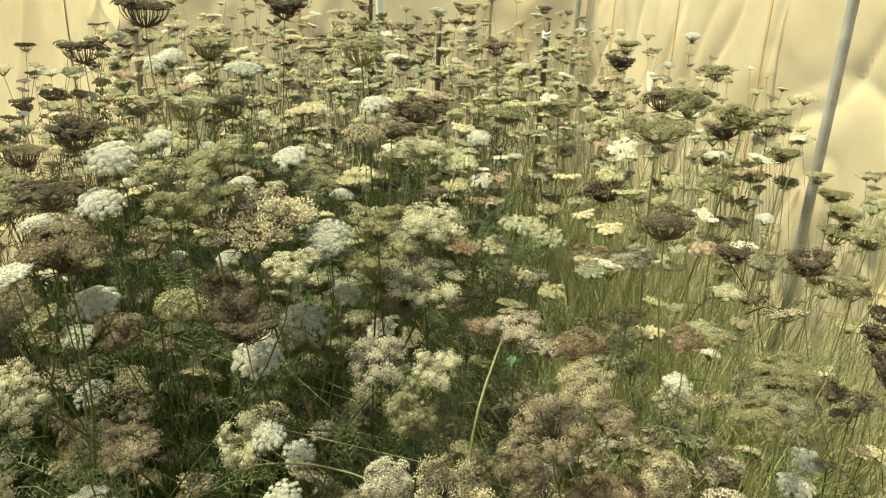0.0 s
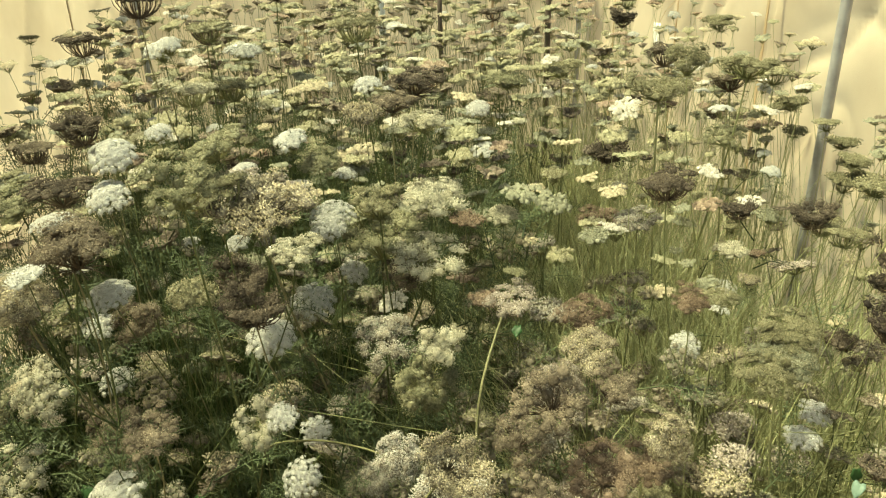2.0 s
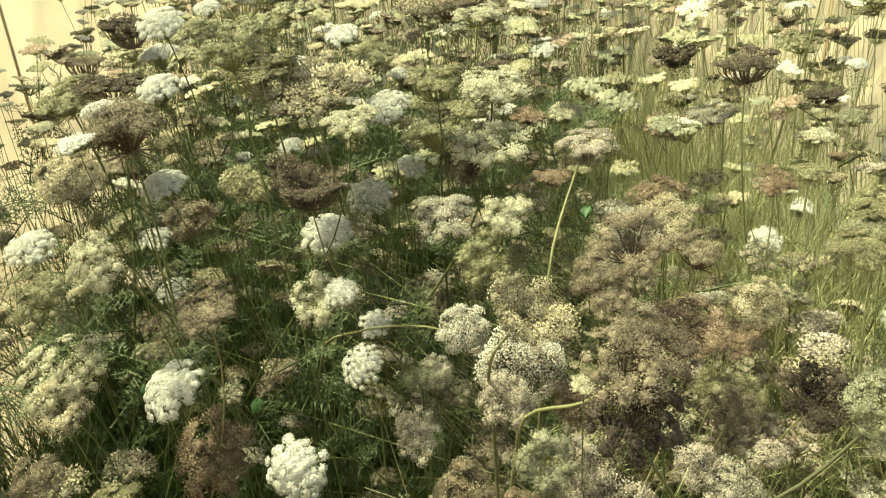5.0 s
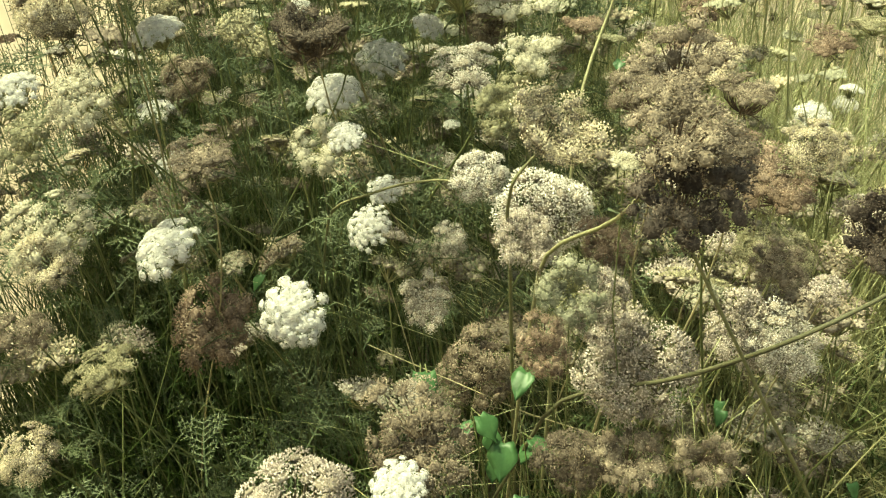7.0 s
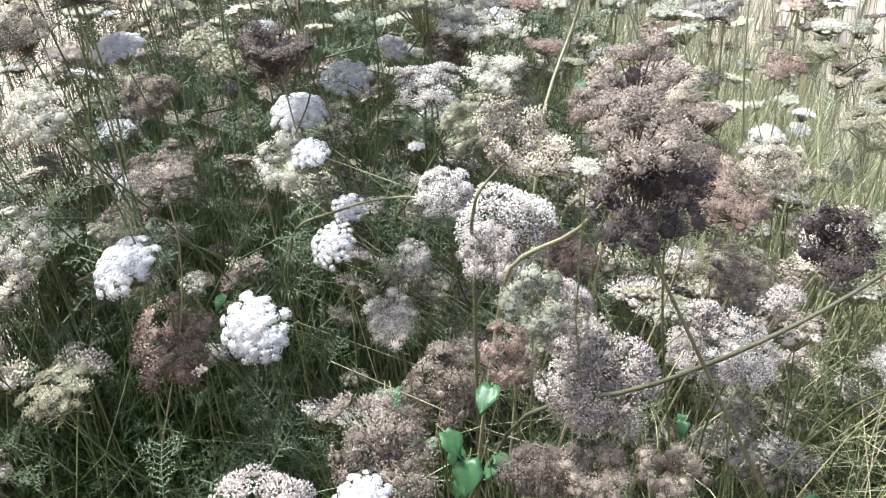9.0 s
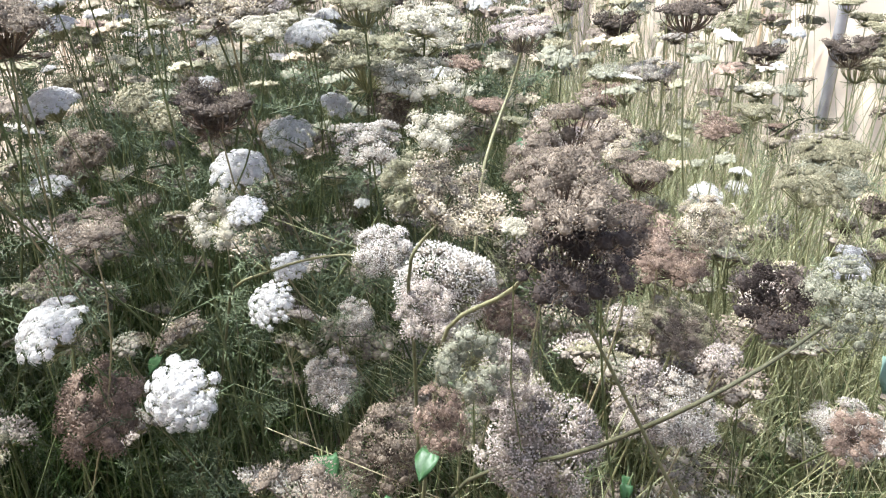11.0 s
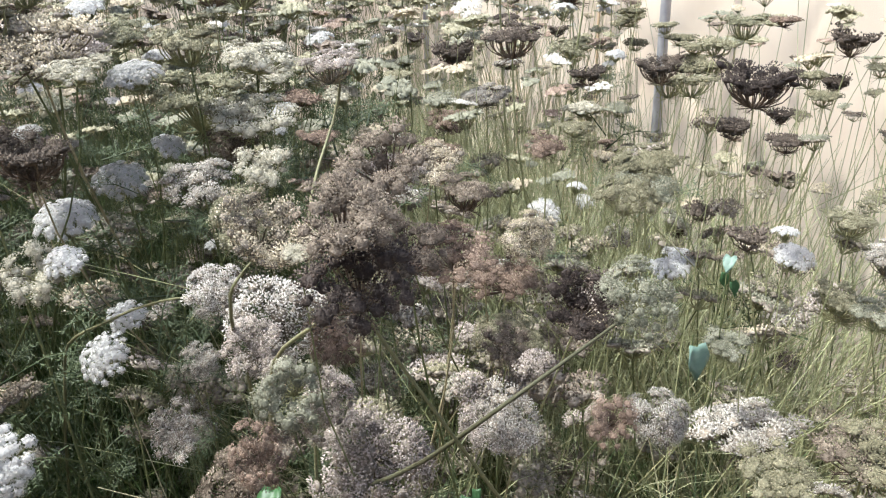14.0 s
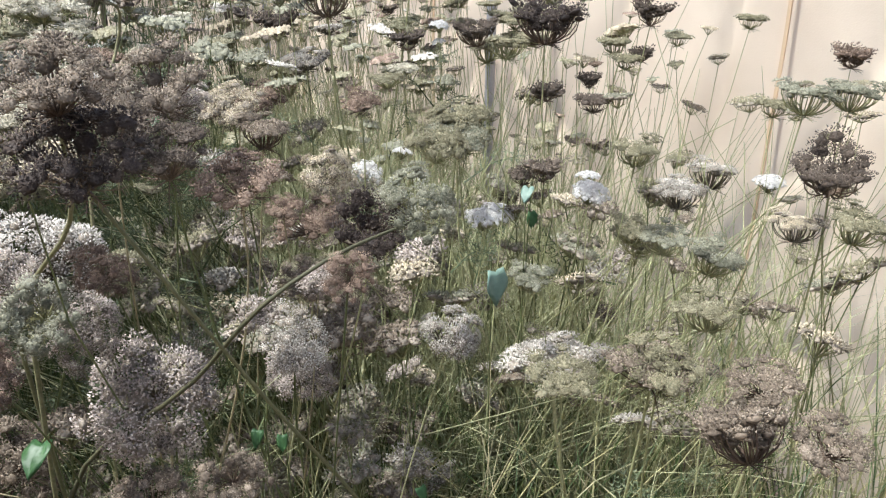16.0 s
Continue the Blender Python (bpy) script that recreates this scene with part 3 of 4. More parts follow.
def flower(kind, tone, x, y, z, r, nod=0, sway=0, foot=None, thick=0.0, fine=True, via=()):
    """One wild carrot flower: head at x, y, z of radius r, nodding towards the camera's side and swaying to +x by degrees."""
    global made
    made += 1
    seed = made * 17 + 3
    random.seed(seed)
    variant = made % (6 if fine else 5)
    places, rays, joined = head(kind, variant, fine)
    deep = DEEP[kind]
    turn = Matrix.Rotation(radians(sway + rnd(-7, 7)), 4, "Y") @ Matrix.Rotation(radians(nod + rnd(-6, 6)), 4, "X") @ Matrix.Rotation(rnd(0, 6.28), 4, "Z")
    m = Matrix.Translation((x, y, z)) @ turn @ Matrix.Scale(r, 4)
    neck = m @ Vector((0, 0, -deep))
    axis = turn.to_3x3() @ Vector((0, 0, 1))
    random.seed(seed + 1)
    if foot is None:
        foot = (neck.x - axis.x * 0.25 + random.gauss(0, 0.14), neck.y - axis.y * 0.2 + abs(random.gauss(0, 0.12)), 0.0)
    foot = Vector(foot)
    base = tagged(new("wild_carrot_flower"), f"{LOOK[tone]} wild carrot {SHAPE[kind]}", "flower", "wild carrot flowers")
    base.location = foot
    to_base = Matrix.Translation(-foot)
    if via:
        knots = [neck, *[Vector(q) for q in via], foot - Vector((0, 0, 0.03))]
        knots = [knots[0] * 2 - knots[1], *knots, knots[-1] * 2 - knots[-2]]
        way = []
        for k in range(1, len(knots) - 2):
            a, c, d, e = knots[k - 1 : k + 3]
            long = (d - c).length
            m0, m1 = (d - a).normalized() * long, (e - c).normalized() * long
            for t in (0, 0.2, 0.4, 0.6, 0.8):
                way.append(c * (2 * t ** 3 - 3 * t * t + 1) + m0 * (t ** 3 - 2 * t * t + t) + d * (3 * t * t - 2 * t ** 3) + m1 * (t ** 3 - t * t))
        pts = [to_base @ q for q in (*way, knots[-2])]
    else:
        p = [neck, neck - axis * min(0.3, 0.35 * neck.z), foot + Vector((0, 0, (neck.z - foot.z) * 0.45)) + Vector((rnd(-0.03, 0.03), rnd(-0.03, 0.03), 0)), foot - Vector((0, 0, 0.03))]
        pts = []
        for t in np.linspace(0, 1, 12 if fine else 8).tolist():
            a = 1 - t
            pts.append(to_base @ (p[0] * a ** 3 + 3 * p[1] * a * a * t + 3 * p[2] * a * t * t + p[3] * t ** 3))
    width = thick or max(0.0007, r * (rnd(0.022, 0.034) if fine else rnd(0.02, 0.032)))
    b = Build()
    b.tube(pts, [width * (0.85 + 0.9 * t) for t in np.linspace(0, 1, len(pts)).tolist()], 6 if fine else 4)
    dry = tone in ("ash", "umber", "brown", "dark", "rust", "tan", "mauve", "grey")
    # Stems right of x 0.25 get the colour that has sunlight painted in.
    part("stem", b.mesh("stem", (STEM_SHADED if tone == "sage" else STEM_MID) if via else STEM_SUNLIT if x > 0.25 else STEM_STRAW if dry and random.random() < 0.35 else STEM_GREEN), base)
    spoke = RAY_DARK if tone in ("dark", "umber", "brown", "rust") else RAY_BROWN if tone in ("tan", "grey", "mauve", "ash") else RAY_PALE
    # Pale tones get the gap-shade core, the others a core of their own colour.
    core = CORE_SHADE if tone in ("tan", "grey", "mauve", "ash") else TONES[tone]
    spokes = part("umbel", rays, base, spoke)
    spokes.matrix_local = to_base @ m
    if fine:
        for i, (at, ax, size, _) in enumerate(places):
            one = part("umbellet", random.choice(FINE_MESH[SORT[kind]]), spokes, TONES[tone], inner=core)
            one.matrix_local = Matrix.Translation(at) @ facing(ax, rnd(0, 6)) @ Matrix.Scale(size * rnd(0.95, 1.2), 4)
    else:
        part("flower_head", joined, base, TONES[tone], inner=core).matrix_local = to_base @ m
    return base


# flowers that stand near, one by one
flower("white", "white", -0.534, 0.997, 1.061, 0.041, nod=20)
flower("white", "white", -0.673, 0.856, 1.022, 0.040, nod=25)
flower("cream", "cream", -0.528, 0.778, 1.035, 0.044, nod=40)
flower("cream", "palegreen", -0.625, 0.781, 0.982, 0.042, nod=40)
flower("white", "white", -0.307, 1.062, 0.950, 0.049, nod=25)
flower("white", "pearl", -0.250, 1.141, 0.981, 0.044, nod=25)
flower("white", "white", -0.211, 0.799, 0.985, 0.024, nod=35, fine=False)
flower("ring", "cream", -0.246, 0.798, 0.971, 0.036, nod=50)
flower("white", "white", -0.216, 0.960, 0.840, 0.027, nod=30, fine=False)
flower("white", "white", -0.210, 0.844, 0.842, 0.034, nod=40, sway=-20)
flower("white", "white", -0.217, 0.587, 0.884, 0.040, nod=55)
flower("white", "white", -0.483, 0.806, 0.823, 0.056, nod=20, sway=-20)
flower("cream", "rust", -0.463, 0.839, 0.677, 0.072, nod=50)
flower("cream", "grey", -0.174, 0.993, 0.630, 0.048, nod=35)
flower("white", "white", -0.248, 1.210, 0.568, 0.015, fine=False)
flower("cream", "cream", -0.640, 0.801, 0.848, 0.063, nod=20)
flower("ring", "tan", -0.615, 0.747, 0.825, 0.042, nod=35)
flower("ball", "brown", -0.635, 0.692, 0.755, 0.036, nod=20)
flower("cream", "olive", -0.538, 0.684, 0.705, 0.048, nod=12)
flower("ball", "tan", -0.485, 0.491, 0.761, 0.035, nod=30)
flower("ball", "brown", -0.074, 0.469, 0.849, 0.052, nod=35)
flower("cream", "grey", -0.104, 0.585, 0.795, 0.016, nod=30, fine=False)
flower("white", "white", -0.078, 0.419, 0.845, 0.027, nod=30)
flower("ball", "mauve", -0.162, 0.388, 0.842, 0.050, nod=15)
flower("ball", "mauve", 0.106, 0.536, 0.884, 0.054, nod=60)
flower("ball", "brown", -0.059, 0.737, 0.704, 0.054, nod=50)
flower("ball", "rust", 0.031, 0.445, 0.971, 0.023, nod=50)
flower("ball", "ash", 0.020, 0.698, 0.940, 0.054, nod=50)
flower("ball", "rust", 0.080, 0.601, 0.968, 0.026, nod=40)
flower("nest", "tan", 0.033, 0.608, 1.069, 0.036, nod=30, sway=25, thick=0.0014, foot=(-0.02,0.86,0), via=[(-0.004,0.607,1.017),(-0.012,0.68,0.88)])
flower("ball", "ash", -0.051, 0.761, 0.954, 0.036, nod=40, thick=0.0014, foot=(-0.52,1.2,0), via=[(-0.11,0.815,0.925),(-0.219,0.91,0.859),(-0.31,0.967,0.784)])
flower("ring", "brown", 0.134, 0.677, 1.104, 0.044, nod=30)
flower("ring", "brown", 0.101, 0.406, 1.148, 0.031, nod=25, thick=0.0014, foot=(-0.06,0.8,0), via=[(0.08,0.508,1.041),(0.021,0.599,0.935)])
flower("ring", "dark", 0.109, 0.404, 1.110, 0.036, nod=30, thick=0.0014, foot=(0.5,0.72,0), via=[(0.195,0.465,0.907),(0.265,0.527,0.756),(0.34,0.59,0.56)])
flower("fan", "brown", 0.228, 0.823, 1.031, 0.034, nod=10)
flower("fan", "cream", 0.001, 0.870, 1.060, 0.037, nod=25)
flower("ball", "tan", 0.290, 0.768, 0.989, 0.034, nod=35)
flower("white", "white", 0.417, 1.201, 0.868, 0.030, nod=30, fine=False)
flower("white", "white", 0.691, 1.856, 0.659, 0.031, nod=15, fine=False)
flower("nest", "dark", 0.300, 0.597, 0.986, 0.036, nod=38, sway=-6)
flower("cream", "grey", -0.113, 0.896, 0.797, 0.028, nod=40)
flower("ball", "sage", 0.320, 0.520, 1.028, 0.032, nod=40, thick=0.0014, foot=(-0.2,0.75,0), via=[(0.211,0.433,1.012),(0.145,0.481,0.926),(0.028,0.588,0.772)])
flower("ball", "mauve", 0.196, 0.574, 0.927, 0.018, nod=45, fine=False)
flower("ball", "mauve", 0.242, 0.739, 0.771, 0.042, nod=30)
flower("flat", "brown", 0.249, 0.680, 0.907, 0.030, nod=30)
flower("ring", "sage", 0.050, 0.508, 0.977, 0.029, nod=50)
flower("ball", "umber", 0.061, 0.526, 0.780, 0.036, nod=30)
flower("ring", "brown", 0.163, 0.484, 0.835, 0.025, nod=40)
flower("ball", "brown", -0.622, 1.065, 0.753, 0.058, nod=30)
flower("white", "pearl", -0.672, 1.183, 0.776, 0.040, nod=10)
flower("white", "white", -0.750, 1.285, 0.840, 0.042, nod=10)
flower("ball", "brown", -0.545, 1.079, 0.967, 0.044, nod=25)
flower("nest", "umber", -0.396, 1.197, 0.991, 0.049, nod=20)
flower("cream", "olive", -0.434, 1.097, 1.014, 0.031, nod=40, fine=False)
flower("white", "white", -0.181, 1.182, 1.019, 0.030, nod=20, sway=30, fine=False)
flower("white", "white", -0.203, 1.495, 0.737, 0.024, fine=False)
flower("fan", "mauve", 0.089, 0.753, 1.188, 0.029, nod=10, thick=0.0014, foot=(0.0,0.75,0), via=[(0.091,0.882,1.13),(0.052,0.795,1.015)])
flower("nest", "umber", 0.331, 1.730, 1.078, 0.042, nod=10, fine=False)
flower("fan", "umber", 0.376, 1.291, 1.151, 0.052, nod=10)
flower("fan", "olive", -0.119, 1.119, 1.179, 0.050, nod=10)
flower("flat", "cream", -0.058, 1.409, 1.087, 0.065, nod=8)
flower("ring", "palegreen", -0.128, 1.187, 1.088, 0.074, nod=15)
flower("flat", "cream", -0.210, 0.937, 1.169, 0.040, nod=10)
flower("white", "pearl", -0.211, 1.174, 1.130, 0.041, nod=15)
flower("flat", "mauve", -0.311, 1.161, 1.173, 0.070, nod=10)
flower("fan", "olive", -0.367, 1.052, 1.218, 0.063, nod=8)
flower("white", "white", -0.691, 1.358, 1.196, 0.044, nod=10)
flower("white", "white", -0.696, 1.330, 1.122, 0.038, nod=10)
flower("flat", "rust", 0.057, 1.003, 1.062, 0.029, nod=10)
flower("flat", "rust", 0.308, 1.652, 0.940, 0.055, nod=10)
flower("flat", "rust", 0.393, 1.119, 1.003, 0.035, nod=10)
flower("flat", "rust", 0.012, 1.354, 1.055, 0.034, nod=8, fine=False)
flower("fan", "olive", 0.683, 1.350, 1.050, 0.039)
flower("flat", "olive", 0.917, 1.711, 1.025, 0.036, fine=False)
flower("ring", "rust", 0.230, 0.322, 1.060, 0.014, nod=40)
flower("flat", "rust", 0.266, 0.788, 0.934, 0.042, nod=15)
flower("cream", "olive", 0.312, 0.887, 0.780, 0.037, nod=25)
flower("white", "white", 0.535, 0.949, 0.857, 0.030, nod=15)
flower("ball", "brown", -0.087, 1.194, 1.021, 0.050, nod=25)
flower("flat", "olive", 0.419, 1.047, 1.046, 0.031, nod=5)
flower("nest", "dark", 0.540, 0.782, 1.144, 0.039, nod=5)
flower("nest", "umber", 1.015, 1.321, 1.114, 0.038, fine=False)
flower("flat", "rust", 0.898, 1.359, 1.154, 0.029, fine=False)
flower("fan", "palegreen", 0.780, 1.275, 1.159, 0.041)
flower("fan", "olive", 0.925, 1.299, 1.060, 0.034, fine=False)
flower("fan", "olive", 0.891, 1.196, 1.042, 0.028, fine=False)
flower("fan", "olive", 1.060, 1.294, 1.068, 0.026, fine=False)
flower("fan", "olive", 1.213, 1.278, 1.101, 0.029, fine=False)
flower("fan", "umber", 0.812, 1.157, 0.979, 0.032, fine=False)
flower("fan", "grey", 1.058, 1.131, 0.843, 0.052)
flower("white", "white", 0.607, 0.773, 0.941, 0.026, nod=15, fine=False)
flower("nest", "umber", 0.516, 0.722, 0.990, 0.020, fine=False)
flower("nest", "umber", 0.808, 1.524, 0.695, 0.032, fine=False)
flower("fan", "olive", 0.670, 0.755, 0.878, 0.031, nod=10)
flower("white", "white", 0.667, 0.892, 0.924, 0.019, fine=False)
flower("fan", "sage", 0.808, 0.779, 0.834, 0.046, nod=15)
flower("flat", "grey", 0.537, 0.707, 0.761, 0.065, nod=-4)
flower("flat", "brown", 0.579, 0.563, 0.822, 0.052, nod=-4)
flower("fan", "olive", 0.568, 0.485, 0.923, 0.030)
flower("fan", "olive", 0.624, 0.706, 1.009, 0.029, nod=5)
flower("fan", "grey", 0.717, 0.750, 0.942, 0.036, nod=5)
flower("nest", "umber", 0.771, 0.578, 1.007, 0.039, nod=10, sway=-12)
flower("nest", "brown", 0.572, 0.426, 0.840, 0.043, nod=-26)
flower("flat", "brown", 0.630, 0.385, 0.839, 0.035, nod=10)
flower("fan", "sage", 0.871, 0.734, 1.055, 0.038, nod=5)
flower("fan", "sage", 0.943, 0.734, 1.055, 0.037, nod=5)
flower("fan", "olive", 1.049, 0.989, 0.989, 0.030, fine=False)
flower("nest", "rust", 1.094, 0.898, 1.076, 0.028, fine=False)
flower("fan", "olive", 0.752, 0.514, 0.973, 0.032, nod=10)
flower("fan", "tan", 0.767, 0.608, 0.940, 0.030)
flower("white", "white", 0.957, 0.869, 0.899, 0.025, fine=False)
flower("flat", "brown", 0.715, 0.560, 0.783, 0.044, nod=0)
flower("ring", "palegreen", -0.326, 0.858, 1.289, 0.050, nod=18)
flower("flat", "tan", -0.300, 1.060, 1.196, 0.081, nod=12)
flower("white", "white", -0.444, 0.931, 1.306, 0.035, nod=35)
flower("white", "white", -0.548, 1.078, 1.192, 0.038, nod=30)
flower("white", "white", -0.432, 1.053, 1.309, 0.022, nod=20, fine=False)
flower("white", "white", -0.320, 1.344, 1.217, 0.034, nod=15, fine=False)
flower("white", "white", -0.136, 1.181, 1.351, 0.024, nod=20, fine=False)
flower("cream", "tan", -0.188, 1.409, 1.251, 0.038, nod=20, fine=False)
flower("white", "white", 0.031, 1.490, 1.240, 0.027, nod=20, fine=False)
flower("ring", "palegreen", -0.025, 0.872, 0.994, 0.046, nod=55)
flower("ball", "brown", -0.547, 0.949, 1.169, 0.067, nod=10)
flower("nest", "umber", -0.715, 1.316, 1.249, 0.047, nod=5)
flower("white", "white", -0.381, 1.249, 1.191, 0.024, fine=False)
flower("flat", "palegreen", -0.375, 1.095, 1.276, 0.054, nod=10, sway=-15)
flower("white", "white", -0.787, 1.877, 1.308, 0.048, nod=15, fine=False)
flower("fan", "olive", -0.218, 1.532, 1.406, 0.054)
flower("fan", "umber", -0.824, 1.573, 1.374, 0.047)
flower("ball", "olive", 0.447, 1.532, 1.322, 0.050, nod=5)
flower("flat", "olive", 0.366, 1.865, 0.953, 0.057)
flower("white", "white", -0.234, 1.408, 1.129, 0.026, nod=15, fine=False)
flower("flat", "cream", -0.040, 1.231, 1.144, 0.061, nod=10)
flower("white", "pearl", -0.200, 1.098, 1.137, 0.032, nod=20, fine=False)
flower("white", "pearl", -0.428, 1.283, 1.029, 0.027, nod=20, fine=False)
flower("ball", "tan", -0.601, 0.875, 1.116, 0.049, nod=25)
flower("flat", "white", -0.519, 0.802, 1.190, 0.025, fine=False)
flower("ball", "rust", 0.212, 1.050, 1.012, 0.040, nod=20)
flower("white", "white", 0.603, 1.064, 0.822, 0.030, nod=15, fine=False)
flower("ball", "olive", 0.513, 1.009, 0.970, 0.053, nod=15)
flower("nest", "umber", 0.640, 1.294, 1.088, 0.040, nod=5)
flower("fan", "olive", 0.811, 2.077, 1.198, 0.050, fine=False)
flower("flat", "olive", 0.888, 2.144, 1.099, 0.048, sway=-15, fine=False)
flower("fan", "umber", 0.764, 1.338, 0.802, 0.034, fine=False)
flower("fan", "olive", 0.713, 1.939, 0.808, 0.034, fine=False)
flower("flat", "grey", 0.349, 1.406, 1.035, 0.047, nod=8)
flower("cream", "cream", 0.082, 1.376, 1.053, 0.034, nod=10, fine=False)
flower("flat", "cream", -0.081, 1.452, 1.227, 0.053, nod=10)
flower("flat", "palegreen", -0.279, 1.366, 1.174, 0.049, nod=10)
flower("flat", "umber", -0.142, 1.896, 1.224, 0.084, nod=5)
flower("flat", "brown", -0.170, 1.671, 1.219, 0.057, nod=5)
flower("flat", "umber", -0.686, 1.168, 1.181, 0.065)
flower("flat", "palegreen", -0.765, 1.153, 1.164, 0.060, nod=8)
flower("white", "white", -0.605, 1.009, 1.178, 0.036)
flower("fan", "brown", -0.926, 1.470, 1.166, 0.047)
flower("fan", "umber", 0.514, 2.080, 1.257, 0.059)
flower("flat", "palegreen", 0.096, 1.915, 1.218, 0.052, nod=8, fine=False)
flower("flat", "olive", 0.241, 2.143, 1.207, 0.062, nod=8)
flower("cream", "pearl", -0.620, 1.994, 1.290, 0.042, nod=10, fine=False)
flower("fan", "cream", -0.629, 1.646, 1.254, 0.057)
flower("fan", "olive", -0.569, 1.755, 1.239, 0.053)
flower("fan", "umber", -0.640, 1.808, 1.371, 0.057)
flower("nest", "umber", 0.676, 2.124, 1.078, 0.026, fine=False)
flower("flat", "olive", 0.705, 2.080, 1.220, 0.063)
flower("flat", "brown", 0.691, 2.063, 1.185, 0.071)
flower("flat", "palegreen", 0.679, 1.999, 1.046, 0.063, nod=8)
flower("fan", "olive", 0.685, 2.233, 1.319, 0.040, fine=False)
flower("flat", "olive", 0.900, 1.814, 1.079, 0.042, fine=False)
flower("flat", "olive", 0.929, 1.795, 1.031, 0.038, fine=False)
flower("fan", "olive", 0.863, 1.676, 1.024, 0.043, fine=False)
flower("flat", "olive", 0.878, 1.577, 1.045, 0.040, fine=False)
flower("fan", "umber", 0.552, 2.237, 1.109, 0.037, fine=False)
flower("flat", "brown", 0.115, 0.511, 1.117, 0.025, nod=25)
flower("ball", "brown", 0.099, 0.630, 1.089, 0.029, nod=35)
flower("ring", "umber", 0.142, 0.519, 1.083, 0.033, nod=20)
flower("cream", "mauve", 0.009, 0.618, 0.961, 0.031, nod=45)
flower("ball", "mauve", 0.074, 0.530, 0.950, 0.028, nod=50)
flower("flat", "grey", -0.090, 0.947, 1.024, 0.048, nod=15)
flower("ring", "palegreen", -0.036, 0.836, 1.016, 0.025, nod=40)
flower("flat", "grey", -0.130, 0.795, 0.762, 0.035, nod=32)
flower("ring", "brown", 0.103, 0.489, 0.824, 0.031, nod=30)
flower("flat", "cream", -0.048, 1.149, 1.070, 0.069, nod=12)
flower("flat", "rust", 0.234, 0.733, 0.968, 0.024, nod=15)
flower("ball", "olive", 0.251, 0.770, 0.867, 0.029, nod=20)
flower("ball", "mauve", 0.243, 0.540, 0.966, 0.015, nod=20, fine=False)
flower("fan", "sage", 0.510, 0.720, 0.863, 0.030, nod=20)
flower("cream", "olive", 0.261, 0.716, 0.890, 0.037, nod=25)
flower("flat", "rust", 0.193, 0.668, 1.019, 0.044, nod=15)
flower("ball", "mauve", 0.142, 0.752, 1.077, 0.035, nod=15)
flower("ball", "grey", 0.354, 0.545, 0.898, 0.030, nod=25)
flower("flat", "grey", 0.221, 0.537, 0.915, 0.031, nod=25)
flower("ball", "olive", 0.461, 0.939, 0.970, 0.042, nod=10)
flower("flat", "olive", 0.428, 0.476, 0.886, 0.033, nod=5)
flower("fan", "olive", 0.575, 0.545, 0.833, 0.041, nod=15)
flower("fan", "sage", 0.651, 0.675, 0.912, 0.030, nod=10)
flower("fan", "olive", 0.643, 0.727, 0.906, 0.030, nod=10)
flower("fan", "umber", -0.615, 1.437, 1.469, 0.052)
flower("nest", "umber", -0.379, 1.560, 1.475, 0.037, fine=False)
flower("fan", "umber", 0.055, 1.975, 1.378, 0.034, fine=False)
flower("fan", "olive", -0.023, 2.321, 1.457, 0.031, fine=False)
flower("white", "white", 0.664, 2.442, 1.392, 0.029, fine=False)
flower("fan", "olive", 0.690, 2.199, 1.311, 0.032, fine=False)
flower("white", "pearl", -0.138, 2.519, 1.431, 0.030, fine=False)
flower("fan", "umber", 0.222, 2.758, 1.444, 0.026, fine=False)
flower("fan", "olive", 0.462, 2.420, 1.363, 0.043, fine=False)
flower("nest", "umber", 0.448, 2.399, 1.309, 0.039, fine=False)
flower("fan", "olive", -1.591, 2.587, 1.255, 0.031, fine=False)
flower("fan", "olive", -1.555, 2.554, 1.163, 0.026, fine=False)
flower("fan", "olive", -0.597, 1.726, 1.380, 0.046, fine=False)
flower("white", "white", -0.648, 1.608, 1.358, 0.035, nod=15, fine=False)
flower("cream", "pearl", -0.574, 1.909, 1.295, 0.034, nod=15, fine=False)
flower("fan", "brown", -0.419, 2.591, 1.379, 0.031, fine=False)
flower("flat", "olive", 0.437, 1.729, 1.236, 0.079, nod=5)
flower("flat", "olive", 0.704, 1.960, 1.242, 0.076, nod=5)
flower("flat", "olive", 0.852, 2.032, 1.129, 0.038, fine=False)
flower("fan", "olive", 0.902, 1.917, 1.099, 0.032, fine=False)
flower("flat", "olive", 0.882, 1.691, 1.071, 0.039, fine=False)
flower("fan", "olive", 0.785, 1.381, 1.113, 0.035, fine=False)
flower("fan", "olive", 0.683, 1.251, 1.068, 0.038)
flower("flat", "olive", 0.531, 1.053, 0.989, 0.053, nod=8)
flower("flat", "sage", 0.508, 0.990, 0.966, 0.046, nod=8)
flower("nest", "umber", 0.753, 1.225, 0.987, 0.027, fine=False)
flower("flat", "tan", 0.196, 0.876, 1.051, 0.040, nod=25)
flower("flat", "brown", -0.388, 0.779, 0.970, 0.044, nod=20)
flower("nest", "umber", -0.286, 0.947, 1.071, 0.048, nod=10)
flower("cream", "olive", -0.408, 0.989, 1.069, 0.028, nod=40, fine=False)
flower("flat", "brown", -0.567, 0.963, 1.166, 0.057, nod=12)
flower("cream", "tan", -0.589, 0.878, 1.107, 0.042, nod=20)
flower("flat", "cream", 0.076, 0.417, 1.126, 0.010, nod=5, foot=(0.2,0.9,0), fine=False)


